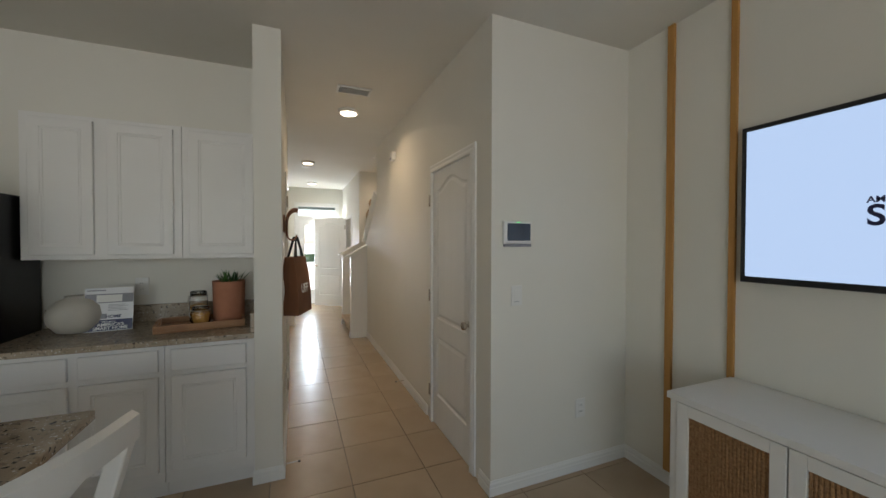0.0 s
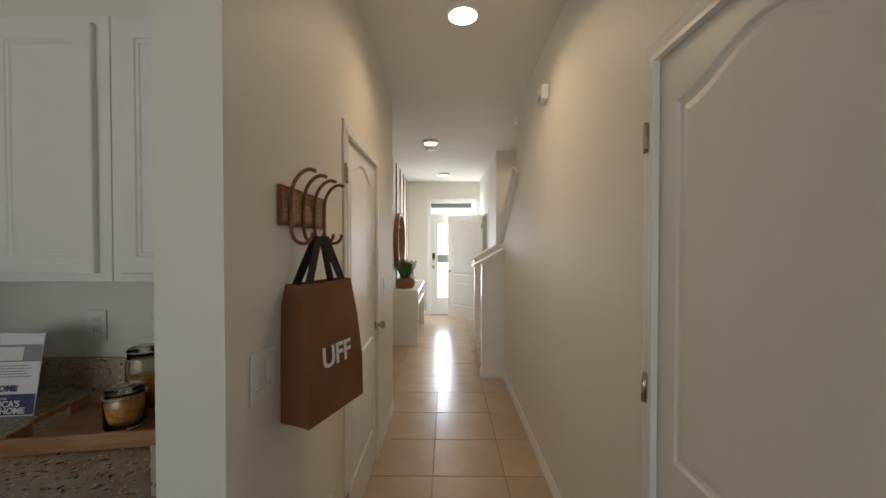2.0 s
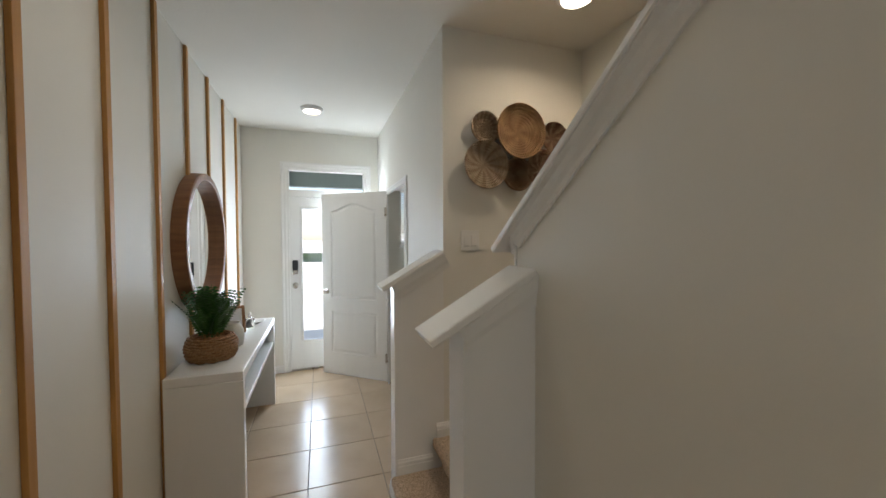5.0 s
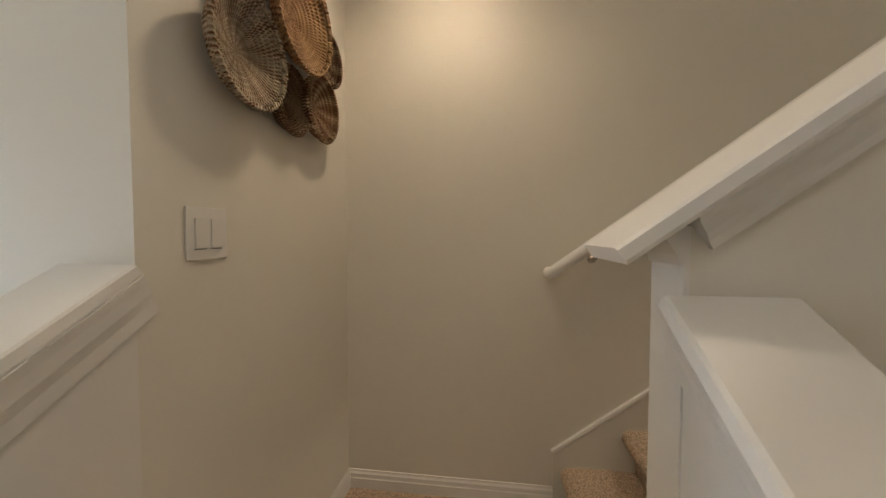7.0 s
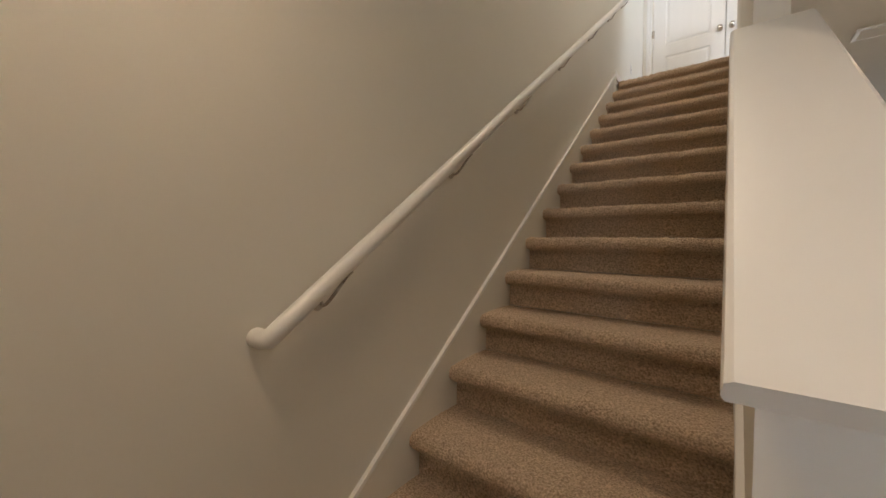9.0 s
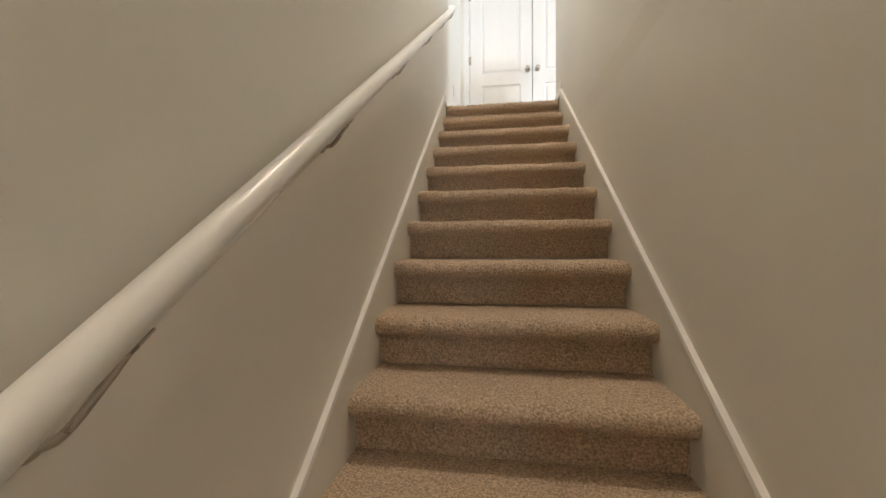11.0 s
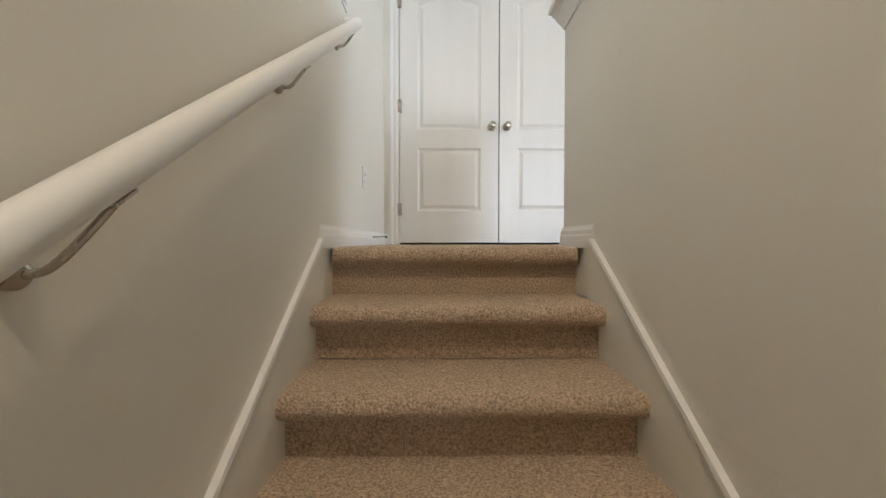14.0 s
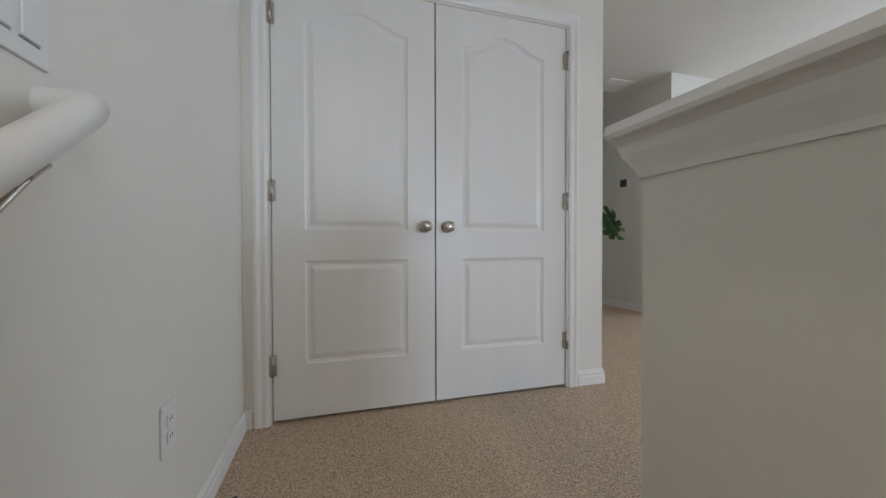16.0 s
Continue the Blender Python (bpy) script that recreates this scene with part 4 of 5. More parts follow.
kbox("top", (1.845, 2.325), (-2.35, -0.65), (0.74, 0.77), TRIM)
kbox("side", (1.86, 2.32), (-0.69, -0.658), (0.03, 0.74), TRIM)
kbox("side", (1.86, 2.32), (-2.342, -2.31), (0.03, 0.74), TRIM)
kbox("back", (2.30, 2.32), (-2.31, -0.69), (0.10, 0.74), TRIM)
kbox("bottom", (1.87, 2.30), (-2.31, -0.69), (0.10, 0.13), TRIM)
for i in range(4):
    y1 = -0.695 - i * 0.404
    y0 = y1 - 0.398
    for a, b, c, d in ((y0, y0 + 0.05, 0.135, 0.735), (y1 - 0.05, y1, 0.135, 0.735), (y0 + 0.05, y1 - 0.05, 0.135, 0.185), (y0 + 0.05, y1 - 0.05, 0.685, 0.735)):
        kbox("door_rail", (1.85, 1.87), (a, b), (c, d), TRIM, 0.002)
    cv, cf = [], []
    n = 22
    for s in range(n):
        for lo, hi, o in ((0, 1, 0), (1, 0, 1)):
            w = 0.0042
            if o == 0:
                yy = y0 + 0.05 + (y1 - y0 - 0.1) * (s + 0.5) / n
                r4 = [(yy - w, 0.185), (yy + w, 0.185), (yy + w, 0.685), (yy - w, 0.685)]
            else:
                zz = 0.185 + 0.5 * (s + 0.5) / n
                r4 = [(y0 + 0.05, zz - w), (y1 - 0.05, zz - w), (y1 - 0.05, zz + w), (y0 + 0.05, zz + w)]
            q = len(cv)
            cv += [(1.858 - 2.085 + 0.002 * o, a + 1.5, b) for a, b in r4] + [(1.861 - 2.085 + 0.002 * o, a + 1.5, b) for a, b in r4]
            cf += [(q, q + 1, q + 2, q + 3), (q + 4, q + 5, q + 6, q + 7)] + [(q + e, q + (e + 1) % 4, q + 4 + (e + 1) % 4, q + 4 + e) for e in range(4)]
    mesh_object("cane_weave", cv, cf, RATTAN, cab, kind="stuff")
    kbox("cane_back", (1.864, 1.868), (y0 + 0.05, y1 - 0.05), (0.185, 0.685), RATTAN, 0)
    kn = lathe("pull", [(0.006, 0), (0.006, 0.012), (0.013, 0.016), (0.013, 0.024)], BLACK, cab, (0, 0, 0), 16, axis="x")
    kn.matrix_basis = pose(1.85 - 2.085, (y0 + 0.025 if i % 2 == 0 else y1 - 0.025) + 1.5, 0.50, 0, 0, 180)


def strip(x, y, w, z0=0.083, depth=0.018, side=1):
    ob = box("wooden_strip", (x - (0.0 if side > 0 else depth), x + (depth if side > 0 else 0.0)), (y - w / 2, y + w / 2), (z0, C - 0.002), OAK, None, 0.002)
    tagged(ob, "thin honey oak strip fixed upright on the wall", "wall strip", "upright wall strips")


strip(2.308, -0.312, 0.042, side=-1)
strip(2.308, -0.648, 0.03, side=-1)
for y in (3.25, 3.71, 4.18, 4.64, 5.11, 5.577, 6.05, 6.52, 7.03):
    strip(-0.17, y, 0.035)

panel = empty("control_panel", "white security touch panel with a dark screen on the wall", "control panel", (1.425, 0.0, 1.505))
box("body", (-0.095, 0.095), (-0.024, -0.001), (-0.055, 0.075), PLASTIC, panel, 0.006)
box("screen", (-0.072, 0.085), (-0.0255, -0.0245), (-0.038, 0.062), PANEL_SCREEN, panel)
box("speaker_bar", (-0.088, 0.095), (-0.024, -0.002), (-0.073, -0.057), GREY, panel, 0.004)
box("status_light", (-0.005, 0.010), (-0.0256, -0.0246), (0.067, 0.070), GREEN_LED, panel)

siren = empty("wall_sensor", "small white plastic sensor high on the hallway wall", "sensor", (XR, 2.155, 2.41))
box("case", (-0.045, -0.001), (-0.06, 0.06), (-0.045, 0.045), PLASTIC, siren, 0.008)
box("lens", (-0.050, -0.045), (-0.03, 0.03), (-0.04, -0.01), GREY, siren, 0.002)


def door_stop(at, turn):
    ob = empty("door_stop", "spring door stop on the baseboard", "door stop", at, "door stops")
    tube("spring", [(0.0, 0, 0), (0.075, 0, 0.004)], 0.004, NICKEL, ob, 2)
    lathe("tip", [(0.006, 0.075), (0.007, 0.088)], BLACK, ob, (0, 0, 0), 10, axis="x")
    ob.rotation_euler = (0, 0, radians(turn))


door_stop((XW + 0.013, 0.68, 0.05), 0)
door_stop((XR - 0.013, 1.75, 0.05), 180)
door_stop((XE - 0.013, -0.50, F2 + 0.05), 180)

# ---- hallway ----
rack = empty("coat_rack", "woven cane coat rack with four brown curved hooks", "coat rack", (XW + 0.001, 1.052, 1.58))
box("board", (0.0, 0.012), (-0.188, 0.196), (-0.053, 0.062), COPPER, rack, 0.003)
box("cane_panel", (0.0122, 0.0135), (-0.176, 0.184), (-0.04, 0.05), material("pale_cane", (0.48, 0.34, 0.13), (0.30, 0.18, 0.05), 0.7, scale=60, fine=120, bump=0.8, depth=0.004), rack)
hv, hf = [], []
for i in range(18):
    for j in range(5):
        yy, zz = -0.170 + 0.0203 * i, -0.034 + 0.0185 * j
        q = len(hv)
        hv += [(0.0139, yy - 0.0045, zz - 0.0035), (0.0139, yy + 0.0045, zz - 0.0035), (0.0139, yy + 0.0045, zz + 0.0035), (0.0139, yy - 0.0045, zz + 0.0035)]
        hf.append((q, q + 1, q + 2, q + 3))
mesh_object("cane_openings", hv, hf, COPPER, rack, kind="stuff")


for i in range(4):
    y = -0.145 + 0.097 * i
    tube("hook", rounded([(0.095, y, 0.105), (0.075, y, 0.112), (0.05, y, 0.10), (0.028, y, 0.07), (0.020, y, 0.03), (0.020, y, -0.06), (0.024, y, -0.085), (0.04, y, -0.105), (0.062, y, -0.108), (0.08, y, -0.095), (0.086, y, -0.074)]), 0.0056, COPPER, rack, 4)

bag = empty("shopping_bag", "brown paper shopping bag with black handles hanging from the rack", "bag", (0.232, 0.99, 0.955))
bw, bd, bh = 0.128, 0.062, 0.40
bv = []
for z, w, d in ((0.0, bw * 1.05, bd * 1.1), (0.14, bw * 1.04, bd * 1.05), (0.28, bw, bd * 0.8), (bh, bw * 0.94, bd * 0.45)):
    bv += [(-d, -w, z), (0.0 - d * 1.0, 0.0, z), (-d, w, z), (0.0, w * 0.985, z), (d, w, z), (d, 0, z), (d, -w, z), (0.0, -w * 0.96, z)]
bf = [(k * 8 + i, k * 8 + (i + 1) % 8, k * 8 + 8 + (i + 1) % 8, k * 8 + 8 + i) for k in range(3) for i in range(8)] + [tuple(range(8))]
sack = mesh_object("sack", bv, bf, LEATHER, bag)
sol = sack.modifiers.new("thick", "SOLIDIFY")
sol.thickness = 0.002
HANDLE = material("black_ribbon", (0.012, 0.012, 0.012), (0.02, 0.02, 0.02), 0.7, scale=30, bump=0.1)
for x in (-0.022, 0.024):
    sweep("ribbon", [(x, -0.085, bh - 0.05), (x, -0.08, bh), (x * 0.3, -0.02, bh + 0.125), (x * 0.3, 0.02, bh + 0.125), (x, 0.075, bh), (x, 0.08, bh - 0.05)], [(-0.016, -0.001), (0.016, -0.001), (0.016, 0.001), (-0.016, 0.001)], (1, 0, 0), HANDLE, bag)
lettering("lettering", "UFF", 0.085, PAPER, bag, pose(bd * 1.1, -0.075, 0.15, 86, 0, 90), "LEFT")
bag.rotation_euler = (0, 0, radians(-20))

# the last fixture, over the stairs, is assumed and never in view
for lx, ly in DOWNLIGHTS + [(-1.46, -0.87), (1.8, 2.1)]:
    zc = TOP if (lx, ly) in ((-1.46, -0.87), (1.8, 2.1)) else C
    ob = empty("ceiling_light", "round white recessed ceiling light, lit", "ceiling light", (lx, ly, zc), "recessed ceiling lights")
    lathe("trim_ring", [(0.078, -0.030), (0.098, -0.018), (0.102, -0.002), (0.10, 0.0)], PLASTIC, ob, (0, 0, 0), 32)
    lathe("diffuser", [(0.002, -0.0325), (0.076, -0.0325), (0.077, -0.029)], BULB, ob, (0, 0, 0), 32)


def vent(x0, x1, y0, y1, z):
    ob = empty("ceiling_vent", "white slatted air vent in the ceiling", "vent", ((x0 + x1) / 2, (y0 + y1) / 2, z), "air vents")
    w, d = (x1 - x0) / 2, (y1 - y0) / 2
    for a, b, c, e in ((-w, w, -d, -d + 0.018), (-w, w, d - 0.018, d), (-w, -w + 0.018, -d + 0.018, d - 0.018), (w - 0.018, w, -d + 0.018, d - 0.018)):
        box("frame", (a, b), (c, e), (-0.012, -0.001), PLASTIC, ob, 0.002)
    n = 6
    for i in range(n):
        yy = -d + 0.03 + (2 * d - 0.06) * i / (n - 1)
        s = box("slat", (-w + 0.018, w - 0.018), (-0.010, 0.010), (-0.001, 0.001), PLASTIC, ob)
        s.matrix_basis = pose(0, yy, -0.009, 35)
    box("duct", (-w + 0.02, w - 0.02), (-d + 0.02, d - 0.02), (-0.003, -0.0012), PLASTIC, ob)


vent(0.557, 0.836, 1.27, 1.42, C)
vent(-1.32, -0.97, -2.9, -2.6, TOP)
sm = lathe("smoke_detector", [(0.055, -0.038), (0.063, -0.03), (0.066, -0.012), (0.07, -0.004), (0.07, 0.0)], PLASTIC, None, (0, 0, 0), 28)
sm.location = (0.41, 4.66, C)
tagged(sm, "round white plastic smoke detector on the ceiling", "smoke detector")

# ---- foyer ----
desk = empty("console_table", "white lacquered console table with a low shelf by the wall", "table", (0.02, 5.82, 0))


def dbox(name, x, y, z, b=0.004):
    return box(name, (x[0] - 0.02, x[1] - 0.02), (y[0] - 5.82, y[1] - 5.82), z, TRIM, desk, b)


dbox("top", (-0.152, 0.222), (5.068, 6.53), (0.745, 0.795))
dbox("side", (-0.152, 0.222), (5.068, 5.118), (0.0, 0.744))
dbox("side", (-0.152, 0.222), (6.48, 6.53), (0.0, 0.744))
dbox("shelf", (-0.152, 0.216), (5.119, 6.479), (0.55, 0.58))

mir = empty("wall_mirror", "round mirror in a deep walnut frame over the console", "mirror", (-0.17, 5.74, 1.50))
R0 = 0.465
prof = [(R0 - 0.045, 0.0), (R0 - 0.045, 0.075), (R0 - 0.04, 0.08), (R0 - 0.006, 0.08), (R0, 0.074), (R0, 0.0)]
mv, mf = [], []
seg = 72
for i in range(seg):
    a = 2 * math.pi * i / seg
    mv += [(d, r * math.cos(a), r * math.sin(a)) for r, d in prof]
for i in range(seg):
    for j in range(len(prof)):
        k2 = (j + 1) % len(prof)
        i2 = (i + 1) % seg
        mf.append((i * 6 + j, i * 6 + k2, i2 * 6 + k2, i2 * 6 + j))
mesh_object("frame", mv, mf, WOOD, mir)
lathe("mirror_glass", [(0.003, 0.022), (R0 - 0.046, 0.022), (R0 - 0.046, 0.012)], MIRROR, mir, (0, 0, 0), 72, axis="x").data.shade_flat()

fern = empty("potted_fern", "green fern in a round woven basket on the console", "plant", (0.0, 5.37, 0.796))
lathe("basket", [(0.07, 0.0), (0.11, 0.01), (0.135, 0.05), (0.135, 0.095), (0.115, 0.135), (0.10, 0.15), (0.092, 0.148), (0.09, 0.12), (0.02, 0.115)], material("seagrass_weave", (0.40, 0.19, 0.07), (0.17, 0.07, 0.025), 0.85, scale=28, fine=55, bump=1.0, depth=0.03, stretch=(1, 1, 1.8)), fern, (0, 0, 0), 48, 0.015)
for i in range(9):
    tube("weave_cord", [((0.112 + 0.026 * math.sin(math.pi * (i + 0.6) / 9.4) + 0.003 * math.sin(9 * a + i)) * math.cos(a), (0.112 + 0.026 * math.sin(math.pi * (i + 0.6) / 9.4) + 0.003 * math.sin(9 * a + i)) * math.sin(a), 0.012 + 0.0155 * i + 0.003 * math.sin(11 * a + i * 2)) for a in [2 * math.pi * q / 40 for q in range(40)]], 0.007, RATTAN, fern, 2, True)
fv, ff = [], []
for i in range(46):
    a = random.uniform(0, 2 * math.pi)
    ln, lean = random.uniform(0.22, 0.36), random.uniform(0.12, 0.85)
    p = Vector((random.uniform(-0.04, 0.04), random.uniform(-0.04, 0.04), 0.12))
    n = 16
    for s in range(n):
        u = s / n
        tilt = lean * (0.35 + 0.9 * u)
        d = Vector((math.cos(a) * math.sin(tilt), math.sin(a) * math.sin(tilt), math.cos(tilt)))
        nx = p + d * ln / n
        side = d.cross(Vector((0, 0, 1))).normalized()
        if nx.x < -0.165:
            nx.x = -0.165
        q = len(fv)
        fv += [p - side * 0.0012, p + side * 0.0012, nx + side * 0.001, nx - side * 0.001]
        ff.append((q, q + 1, q + 2, q + 3))
        if s > 2:
            wl = 0.056 * math.sin(math.pi * (0.12 + 0.88 * (1 - u))) + 0.004
            for sg in (-1, 1):
                tip = p + side * sg * wl + d * 0.006 + Vector((0, 0, -0.008))
                if tip.x < -0.165:
                    tip.x = -0.165
                m2 = p + side * sg * wl * 0.55
                q = len(fv)
                fv += [p, m2 + d * 0.010, tip, m2 - d * 0.007]
                ff.append((q, q + 1, q + 2, q + 3))
        p = nx
mesh_object("fronds", fv, ff, FERN, fern, kind="stuff")

jug = lathe("ceramic_jar", [(0.06, 0.0), (0.075, 0.008), (0.082, 0.06), (0.08, 0.11), (0.06, 0.145), (0.055, 0.155), (0.06, 0.162), (0.052, 0.16), (0.05, 0.14)], CERAMIC, None, (0, 0, 0), 36)
jug.location = (0.05, 5.62, 0.796)
tagged(jug, "cream ceramic jar on the console table", "jar")
pic = empty("photo_frame", "standing picture frame with wooden border on the console", "picture frame", (-0.02, 5.95, 0.796))
for y, z in (((-0.11, -0.09), (0, 0.21)), ((0.09, 0.11), (0, 0.21)), ((-0.09, 0.09), (0, 0.02)), ((-0.09, 0.09), (0.19, 0.21))):
    box("border", (0, 0.018), y, z, TRAYW, pic, 0.002)
box("print", (0.006, 0.009), (-0.09, 0.09), (0.02, 0.19), PAPER, pic)
pic.rotation_euler = (0, radians(-6), radians(-55))
bot = empty("glass_bottle", "small clear glass soap bottle on the console", "bottle", (0.08, 6.15, 0.798))
gb = lathe("body", [(0.03, 0), (0.034, 0.006), (0.034, 0.07), (0.014, 0.082), (0.012, 0.10)], GLASS, bot, (0, 0, 0), 24)
gb.visible_shadow = False
lathe("cap", [(0.013, 0.10), (0.013, 0.125), (0.005, 0.128)], PLASTIC, bot, (0, 0, 0), 16)
dish = lathe("dish", [(0.045, 0.0), (0.085, 0.018), (0.095, 0.022), (0.084, 0.021), (0.045, 0.006)], PLASTIC, None, (0, 0, 0), 32)
dish.location = (0.08, 6.32, 0.796)
tagged(dish, "shallow white dish on the console table", "dish")


def wall_basket(x, z, r, deep, mat, lift=0.0):
    ob = empty("wall_basket", "round woven straw basket hung on the wall", "basket", (x - 0.012, 4.845 - lift, z), "baskets on the stair wall")
    n = 14
    rings = [(0.004, 0.008)]
    for i in range(1, n + 1):
        u = i / n
        rings.append((r * u, 0.008 + deep * u ** 2.2 + 0.0022 * (i % 2)))
    rings += [(r * 1.01, deep + 0.016), (r * 1.0, deep + 0.004), (r * 0.9, deep * 0.7 - 0.008), (r * 0.5, deep * 0.15 - 0.004)]
    lathe("weave", rings, mat, ob, (0, 0, 0), 64, 0.004, axis="y")
    tube("rim", [((r + 0.003 * math.sin(a * 46)) * math.cos(a), -deep - 0.011, (r + 0.003 * math.sin(a * 46)) * math.sin(a)) for a in [2 * math.pi * i / 138 for i in range(138)]], 0.0075, mat, ob, 2, True)


STRAW, BROWN = (0.62, 0.46, 0.29), (0.20, 0.09, 0.045)
wall_basket(1.568, 1.952, 0.134, 0.045, coiled("straw_white_spiral", (0.74, 0.60, 0.42), (0.26, 0.13, 0.06), 420, 12), 0.012)
wall_basket(1.786, 2.156, 0.157, 0.05, coiled("straw_large", (0.62, 0.38, 0.19), (0.26, 0.12, 0.05), 400, 5), 0.03)
wall_basket(1.576, 2.172, 0.086, 0.03, coiled("straw_spokes", (0.64, 0.47, 0.30), (0.20, 0.10, 0.05), 420, 16))
wall_basket(2.055, 2.155, 0.089, 0.03, coiled("straw_star", BROWN, STRAW, 420, 7))
wall_basket(1.792, 1.911, 0.096, 0.03, coiled("straw_dark", (0.22, 0.11, 0.05), STRAW, 420, 2))
wall_basket(1.967, 1.949, 0.113, 0.035, coiled("straw_flower", (0.24, 0.11, 0.05), (0.66, 0.48, 0.30), 420, 9), 0.006)

# ---- study seen through the door ----
blind = empty("window_blind", "white slatted window blind in the study", "blind", (2.05, 7.29, 1.45))
for i in range(22):
    s = box("slat", (-0.46, 0.46), (-0.022, 0.022), (-0.0012, 0.0012), PLASTIC, blind)
    s.matrix_basis = pose(0, 0, 0.03 + 0.029 * i, 28)
box("head_rail", (-0.47, 0.47), (-0.025, 0.025), (0.665, 0.71), PLASTIC, blind, 0.003)
box("bottom_rail", (-0.46, 0.46), (-0.02, 0.02), (0.0, 0.016), PLASTIC, blind, 0.003)
structure(box("window_study_sill", (1.58, 2.52), (7.26, 7.33), (1.405, 1.44), TRIM), "white window sill of the study", "window")
wp = structure(box("window_study", (1.6, 2.5), (7.39, 7.396), (1.45, 2.12), GLASS), "clear glass study window", "window")
wp.visible_shadow = False

# ---- upper floor ----
thermo = empty("thermostat", "small dark thermostat on a pale wall plate", "thermostat", (-1.5, -2.9, 4.74))
box("plate", (0.001, 0.008), (-0.13, 0.06), (-0.055, 0.055), PLASTIC, thermo, 0.002)
box("display", (0.008, 0.02), (-0.115, -0.015), (-0.045, 0.045), PANEL_SCREEN, thermo, 0.004)
mon = empty("monstera_plant", "tall potted plant with large split green leaves", "plant", (0.02, -2.1, F2))
lathe("pot", [(0.11, 0), (0.13, 0.01), (0.16, 0.28), (0.15, 0.28), (0.14, 0.25), (0.02, 0.24)], CERAMIC, mon, (0, 0, 0), 28)
LEAF = material("monstera_green", (0.05, 0.14, 0.03), (0.03, 0.09, 0.02), 0.35, scale=20, bump=0.05)
for i, (a, h, rch) in enumerate(((178, 0.98, 0.50), (165, 0.90, 0.42), (100, 1.05, 0.22), (20, 0.95, 0.25), (250, 0.80, 0.28), (310, 1.0, 0.2))):
    d = Vector((math.cos(radians(a)), math.sin(radians(a)), 0))
    base, tip = Vector((0, 0, 0.24)), d * rch + Vector((0, 0, h))
    tube("stem", [base, base.lerp(tip, 0.5) + Vector((0, 0, 0.08)) - d * 0.04, tip], 0.006, LEAF, mon, 2)
    pts = []
    m = 36
    for q in range(m):
        u = 2 * math.pi * q / m
        r = 0.15 * (1 - 0.25 * math.cos(u)) * (1.0 if q % 4 else 0.52)
        pts.append((r * math.cos(u), r * math.sin(u) * 0.9, 0.03 * math.cos(2 * u)))
    vs = [(0.0, 0.0, 0.0)] + pts
    lfm = mesh_object("leaf", vs, [(0, 1 + q, 1 + (q + 1) % m) for q in range(m)], LEAF, mon)
    so = lfm.modifiers.new("thick", "SOLIDIFY")
    so.thickness = 0.003
    lfm.matrix_basis = Matrix.Translation(tip + d * 0.08) @ pose(0, 0, 0, 0, 50, a)

den_desk = empty("study_desk", "plain white desk in the study", "desk", (2.1, 6.95, 0))
box("top", (-0.6, 0.6), (-0.3, 0.3), (0.72, 0.75), TRIM, den_desk, 0.004)
for a in (-0.57, 0.53):
    for b in (-0.27, 0.23):
        box("leg", (a, a + 0.04), (b, b + 0.04), (0, 0.72), TRIM, den_desk, 0.003)
orchid = empty("potted_orchid", "white orchid in a small dark pot on the desk", "plant", (1.63, 6.86, 0.751))
lathe("pot", [(0.04, 0), (0.045, 0.006), (0.058, 0.09), (0.05, 0.09), (0.045, 0.08), (0.01, 0.078)], BLACK, orchid, (0, 0, 0), 24)
ov, of = [], []
for i in range(7):
    a = 0.9 * i
    d = Vector((math.cos(a), math.sin(a), 0.55)).normalized()
    w = d.cross(Vector((0, 0, 1))).normalized() * 0.014
    q = len(ov)
    ov += [Vector((0, 0, 0.08)), Vector((0, 0, 0.08)) + d * 0.06 + w, Vector((0, 0, 0.07)) + d * 0.13, Vector((0, 0, 0.08)) + d * 0.06 - w]
    of.append((q, q + 1, q + 2, q + 3))
mesh_object("leaves", ov, of, FERN, orchid)
tube("stem", rounded([(0, 0, 0.08), (0.01, 0, 0.17), (-0.01, -0.01, 0.24), (-0.05, -0.02, 0.26)]), 0.002, FERN, orchid, 2)
pv, pf = [], []
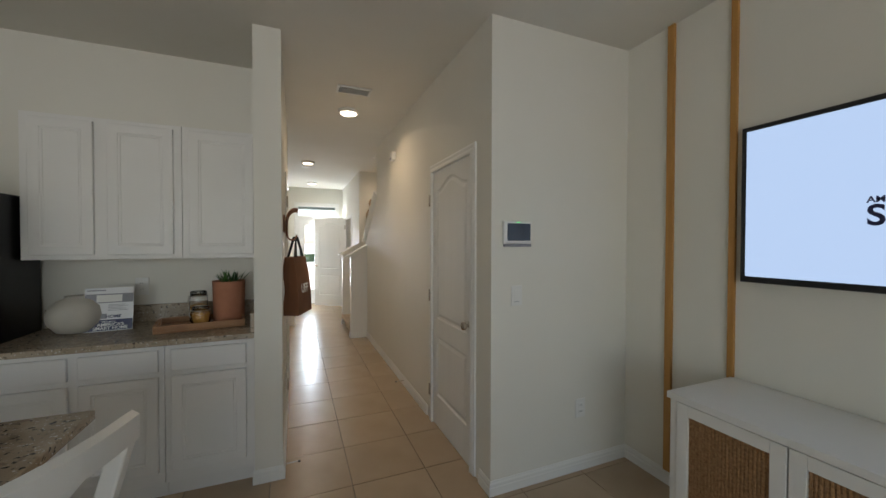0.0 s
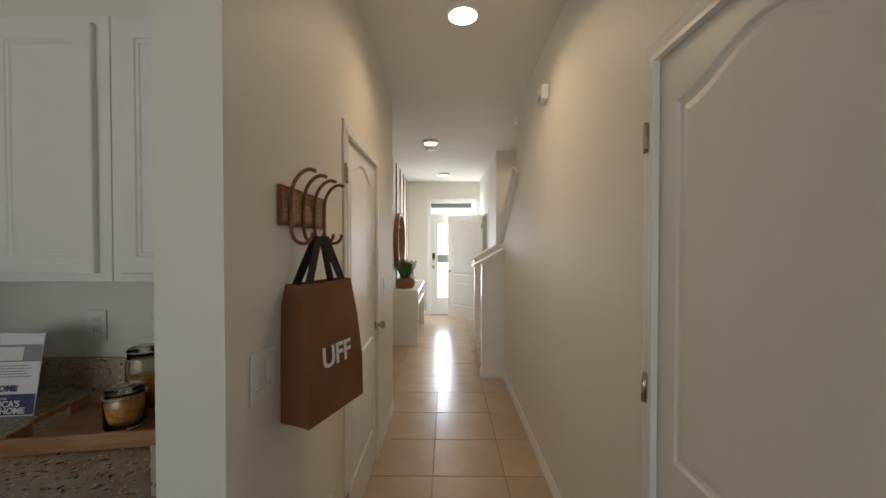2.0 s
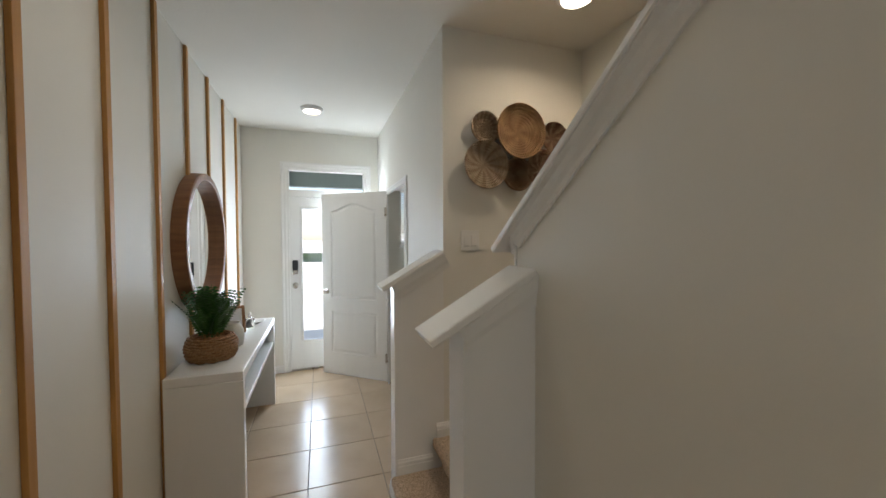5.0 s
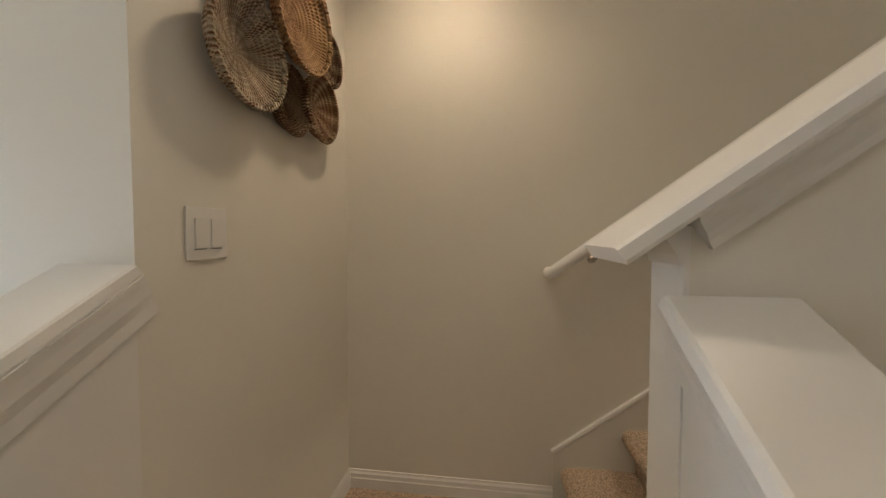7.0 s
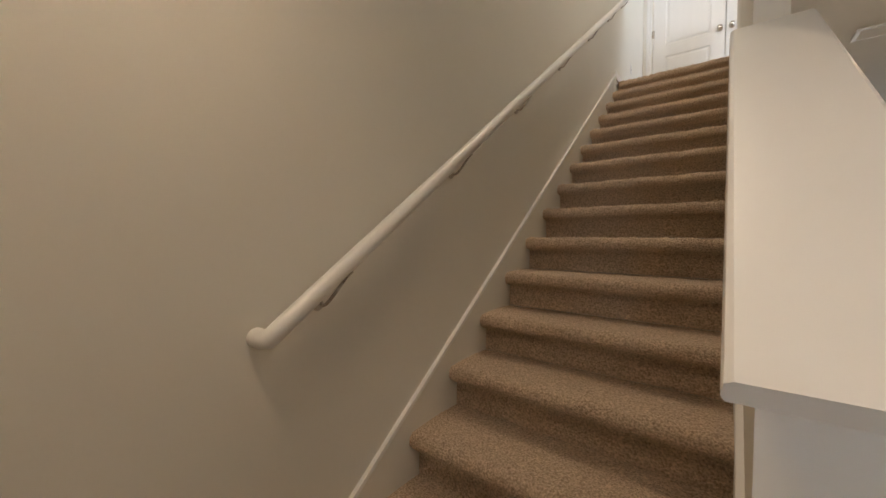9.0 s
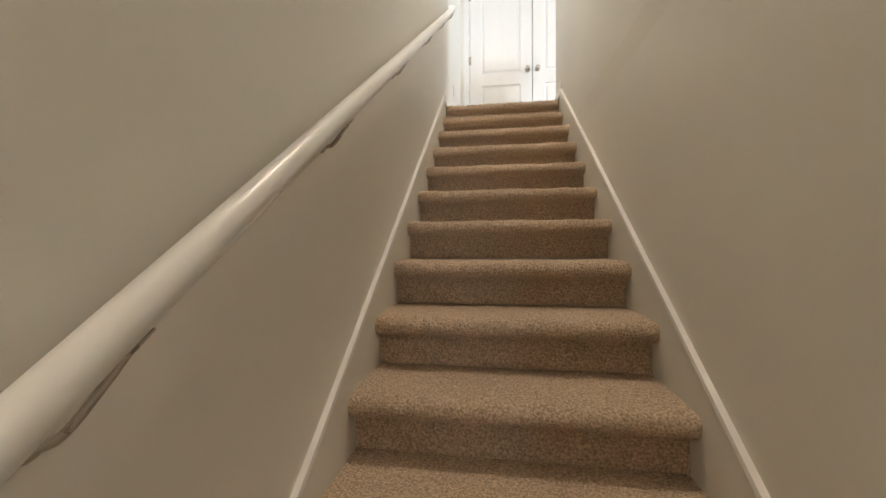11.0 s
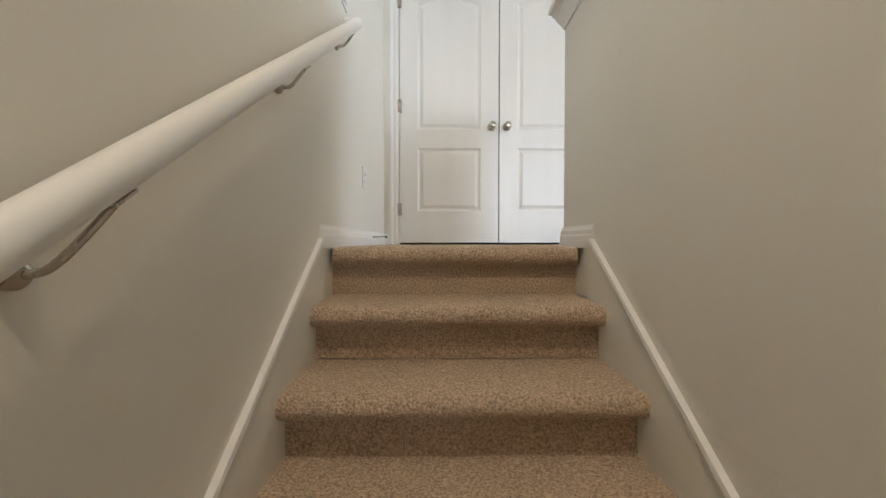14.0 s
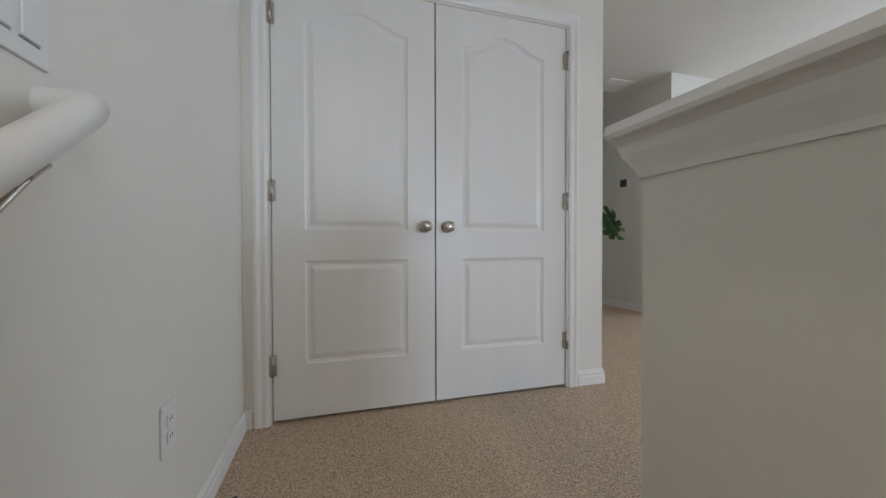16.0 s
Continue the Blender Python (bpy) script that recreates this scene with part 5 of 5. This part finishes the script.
for i in range(6):
    c = Vector((0.005 - 0.012 * i, -0.008 - 0.002 * i, 0.20 + 0.013 * i - 0.0012 * i * i))
    for k2 in range(5):
        a = 2 * math.pi * k2 / 5 + i
        u, w = Vector((0.02 * math.cos(a), -0.004, 0.02 * math.sin(a))), Vector((-0.008 * math.sin(a), 0, 0.008 * math.cos(a)))
        q = len(pv)
        pv += [c, c + u * 0.6 + w, c + u, c + u * 0.6 - w]
        pf.append((q, q + 1, q + 2, q + 3))
mesh_object("flowers", pv, pf, PAPER, orchid)


# ---- floor tiles ----
TX, TY, OX, OY = 0.4575, 0.4340, 0.542, 3.859
g = 0.0022
tv = [(a, b, 0.0) for a, b in ((g + 0.002, g + 0.002), (TX - g - 0.002, g + 0.002), (TX - g - 0.002, TY - g - 0.002), (g + 0.002, TY - g - 0.002))]
tv += [(a, b, -0.002) for a, b in ((g, g), (TX - g, g), (TX - g, TY - g), (g, TY - g))]
tv += [(a, b, -0.008) for a, b in ((g, g), (TX - g, g), (TX - g, TY - g), (g, TY - g))]
tf = [(0, 1, 2, 3)] + [(k + i, k + (i + 1) % 4, k + 4 + (i + 1) % 4, k + 4 + i) for k in (0, 4) for i in range(4)]
tile_floor = bpy.data.objects["floor"]
tile_mesh = None
rest_v, rest_f = [], []
for i in range(-10, 9):
    for j in range(-20, 9):
        x, y = OX + TX * i, OY + TY * j
        near = -0.7 < x < 1.6 and y > -1.6 and not (y + TY < 2.9 and y > 1.0 and (x > 1.25 or x < -0.3)) or (-1.6 < x < 2.3 and -1.7 < y < 0.6)
        if near:
            if tile_mesh is None:
                ob = mesh_object("floor_tile", tv, tf, TILE, tile_floor)
                tile_mesh = ob.data
            else:
                ob = new("floor_tile", tile_mesh)
                ob.parent = tile_floor
            ob.location = (x, y, random.uniform(-0.0006, 0.0006))
        elif x < 4:
            q = len(rest_v)
            rest_v += [(a + x, b + y, c) for a, b, c in tv]
            rest_f += [tuple(q + n for n in f) for f in tf]
mesh_object("floor_tiles_rest", rest_v, rest_f, TILE, tile_floor, kind="stuff")
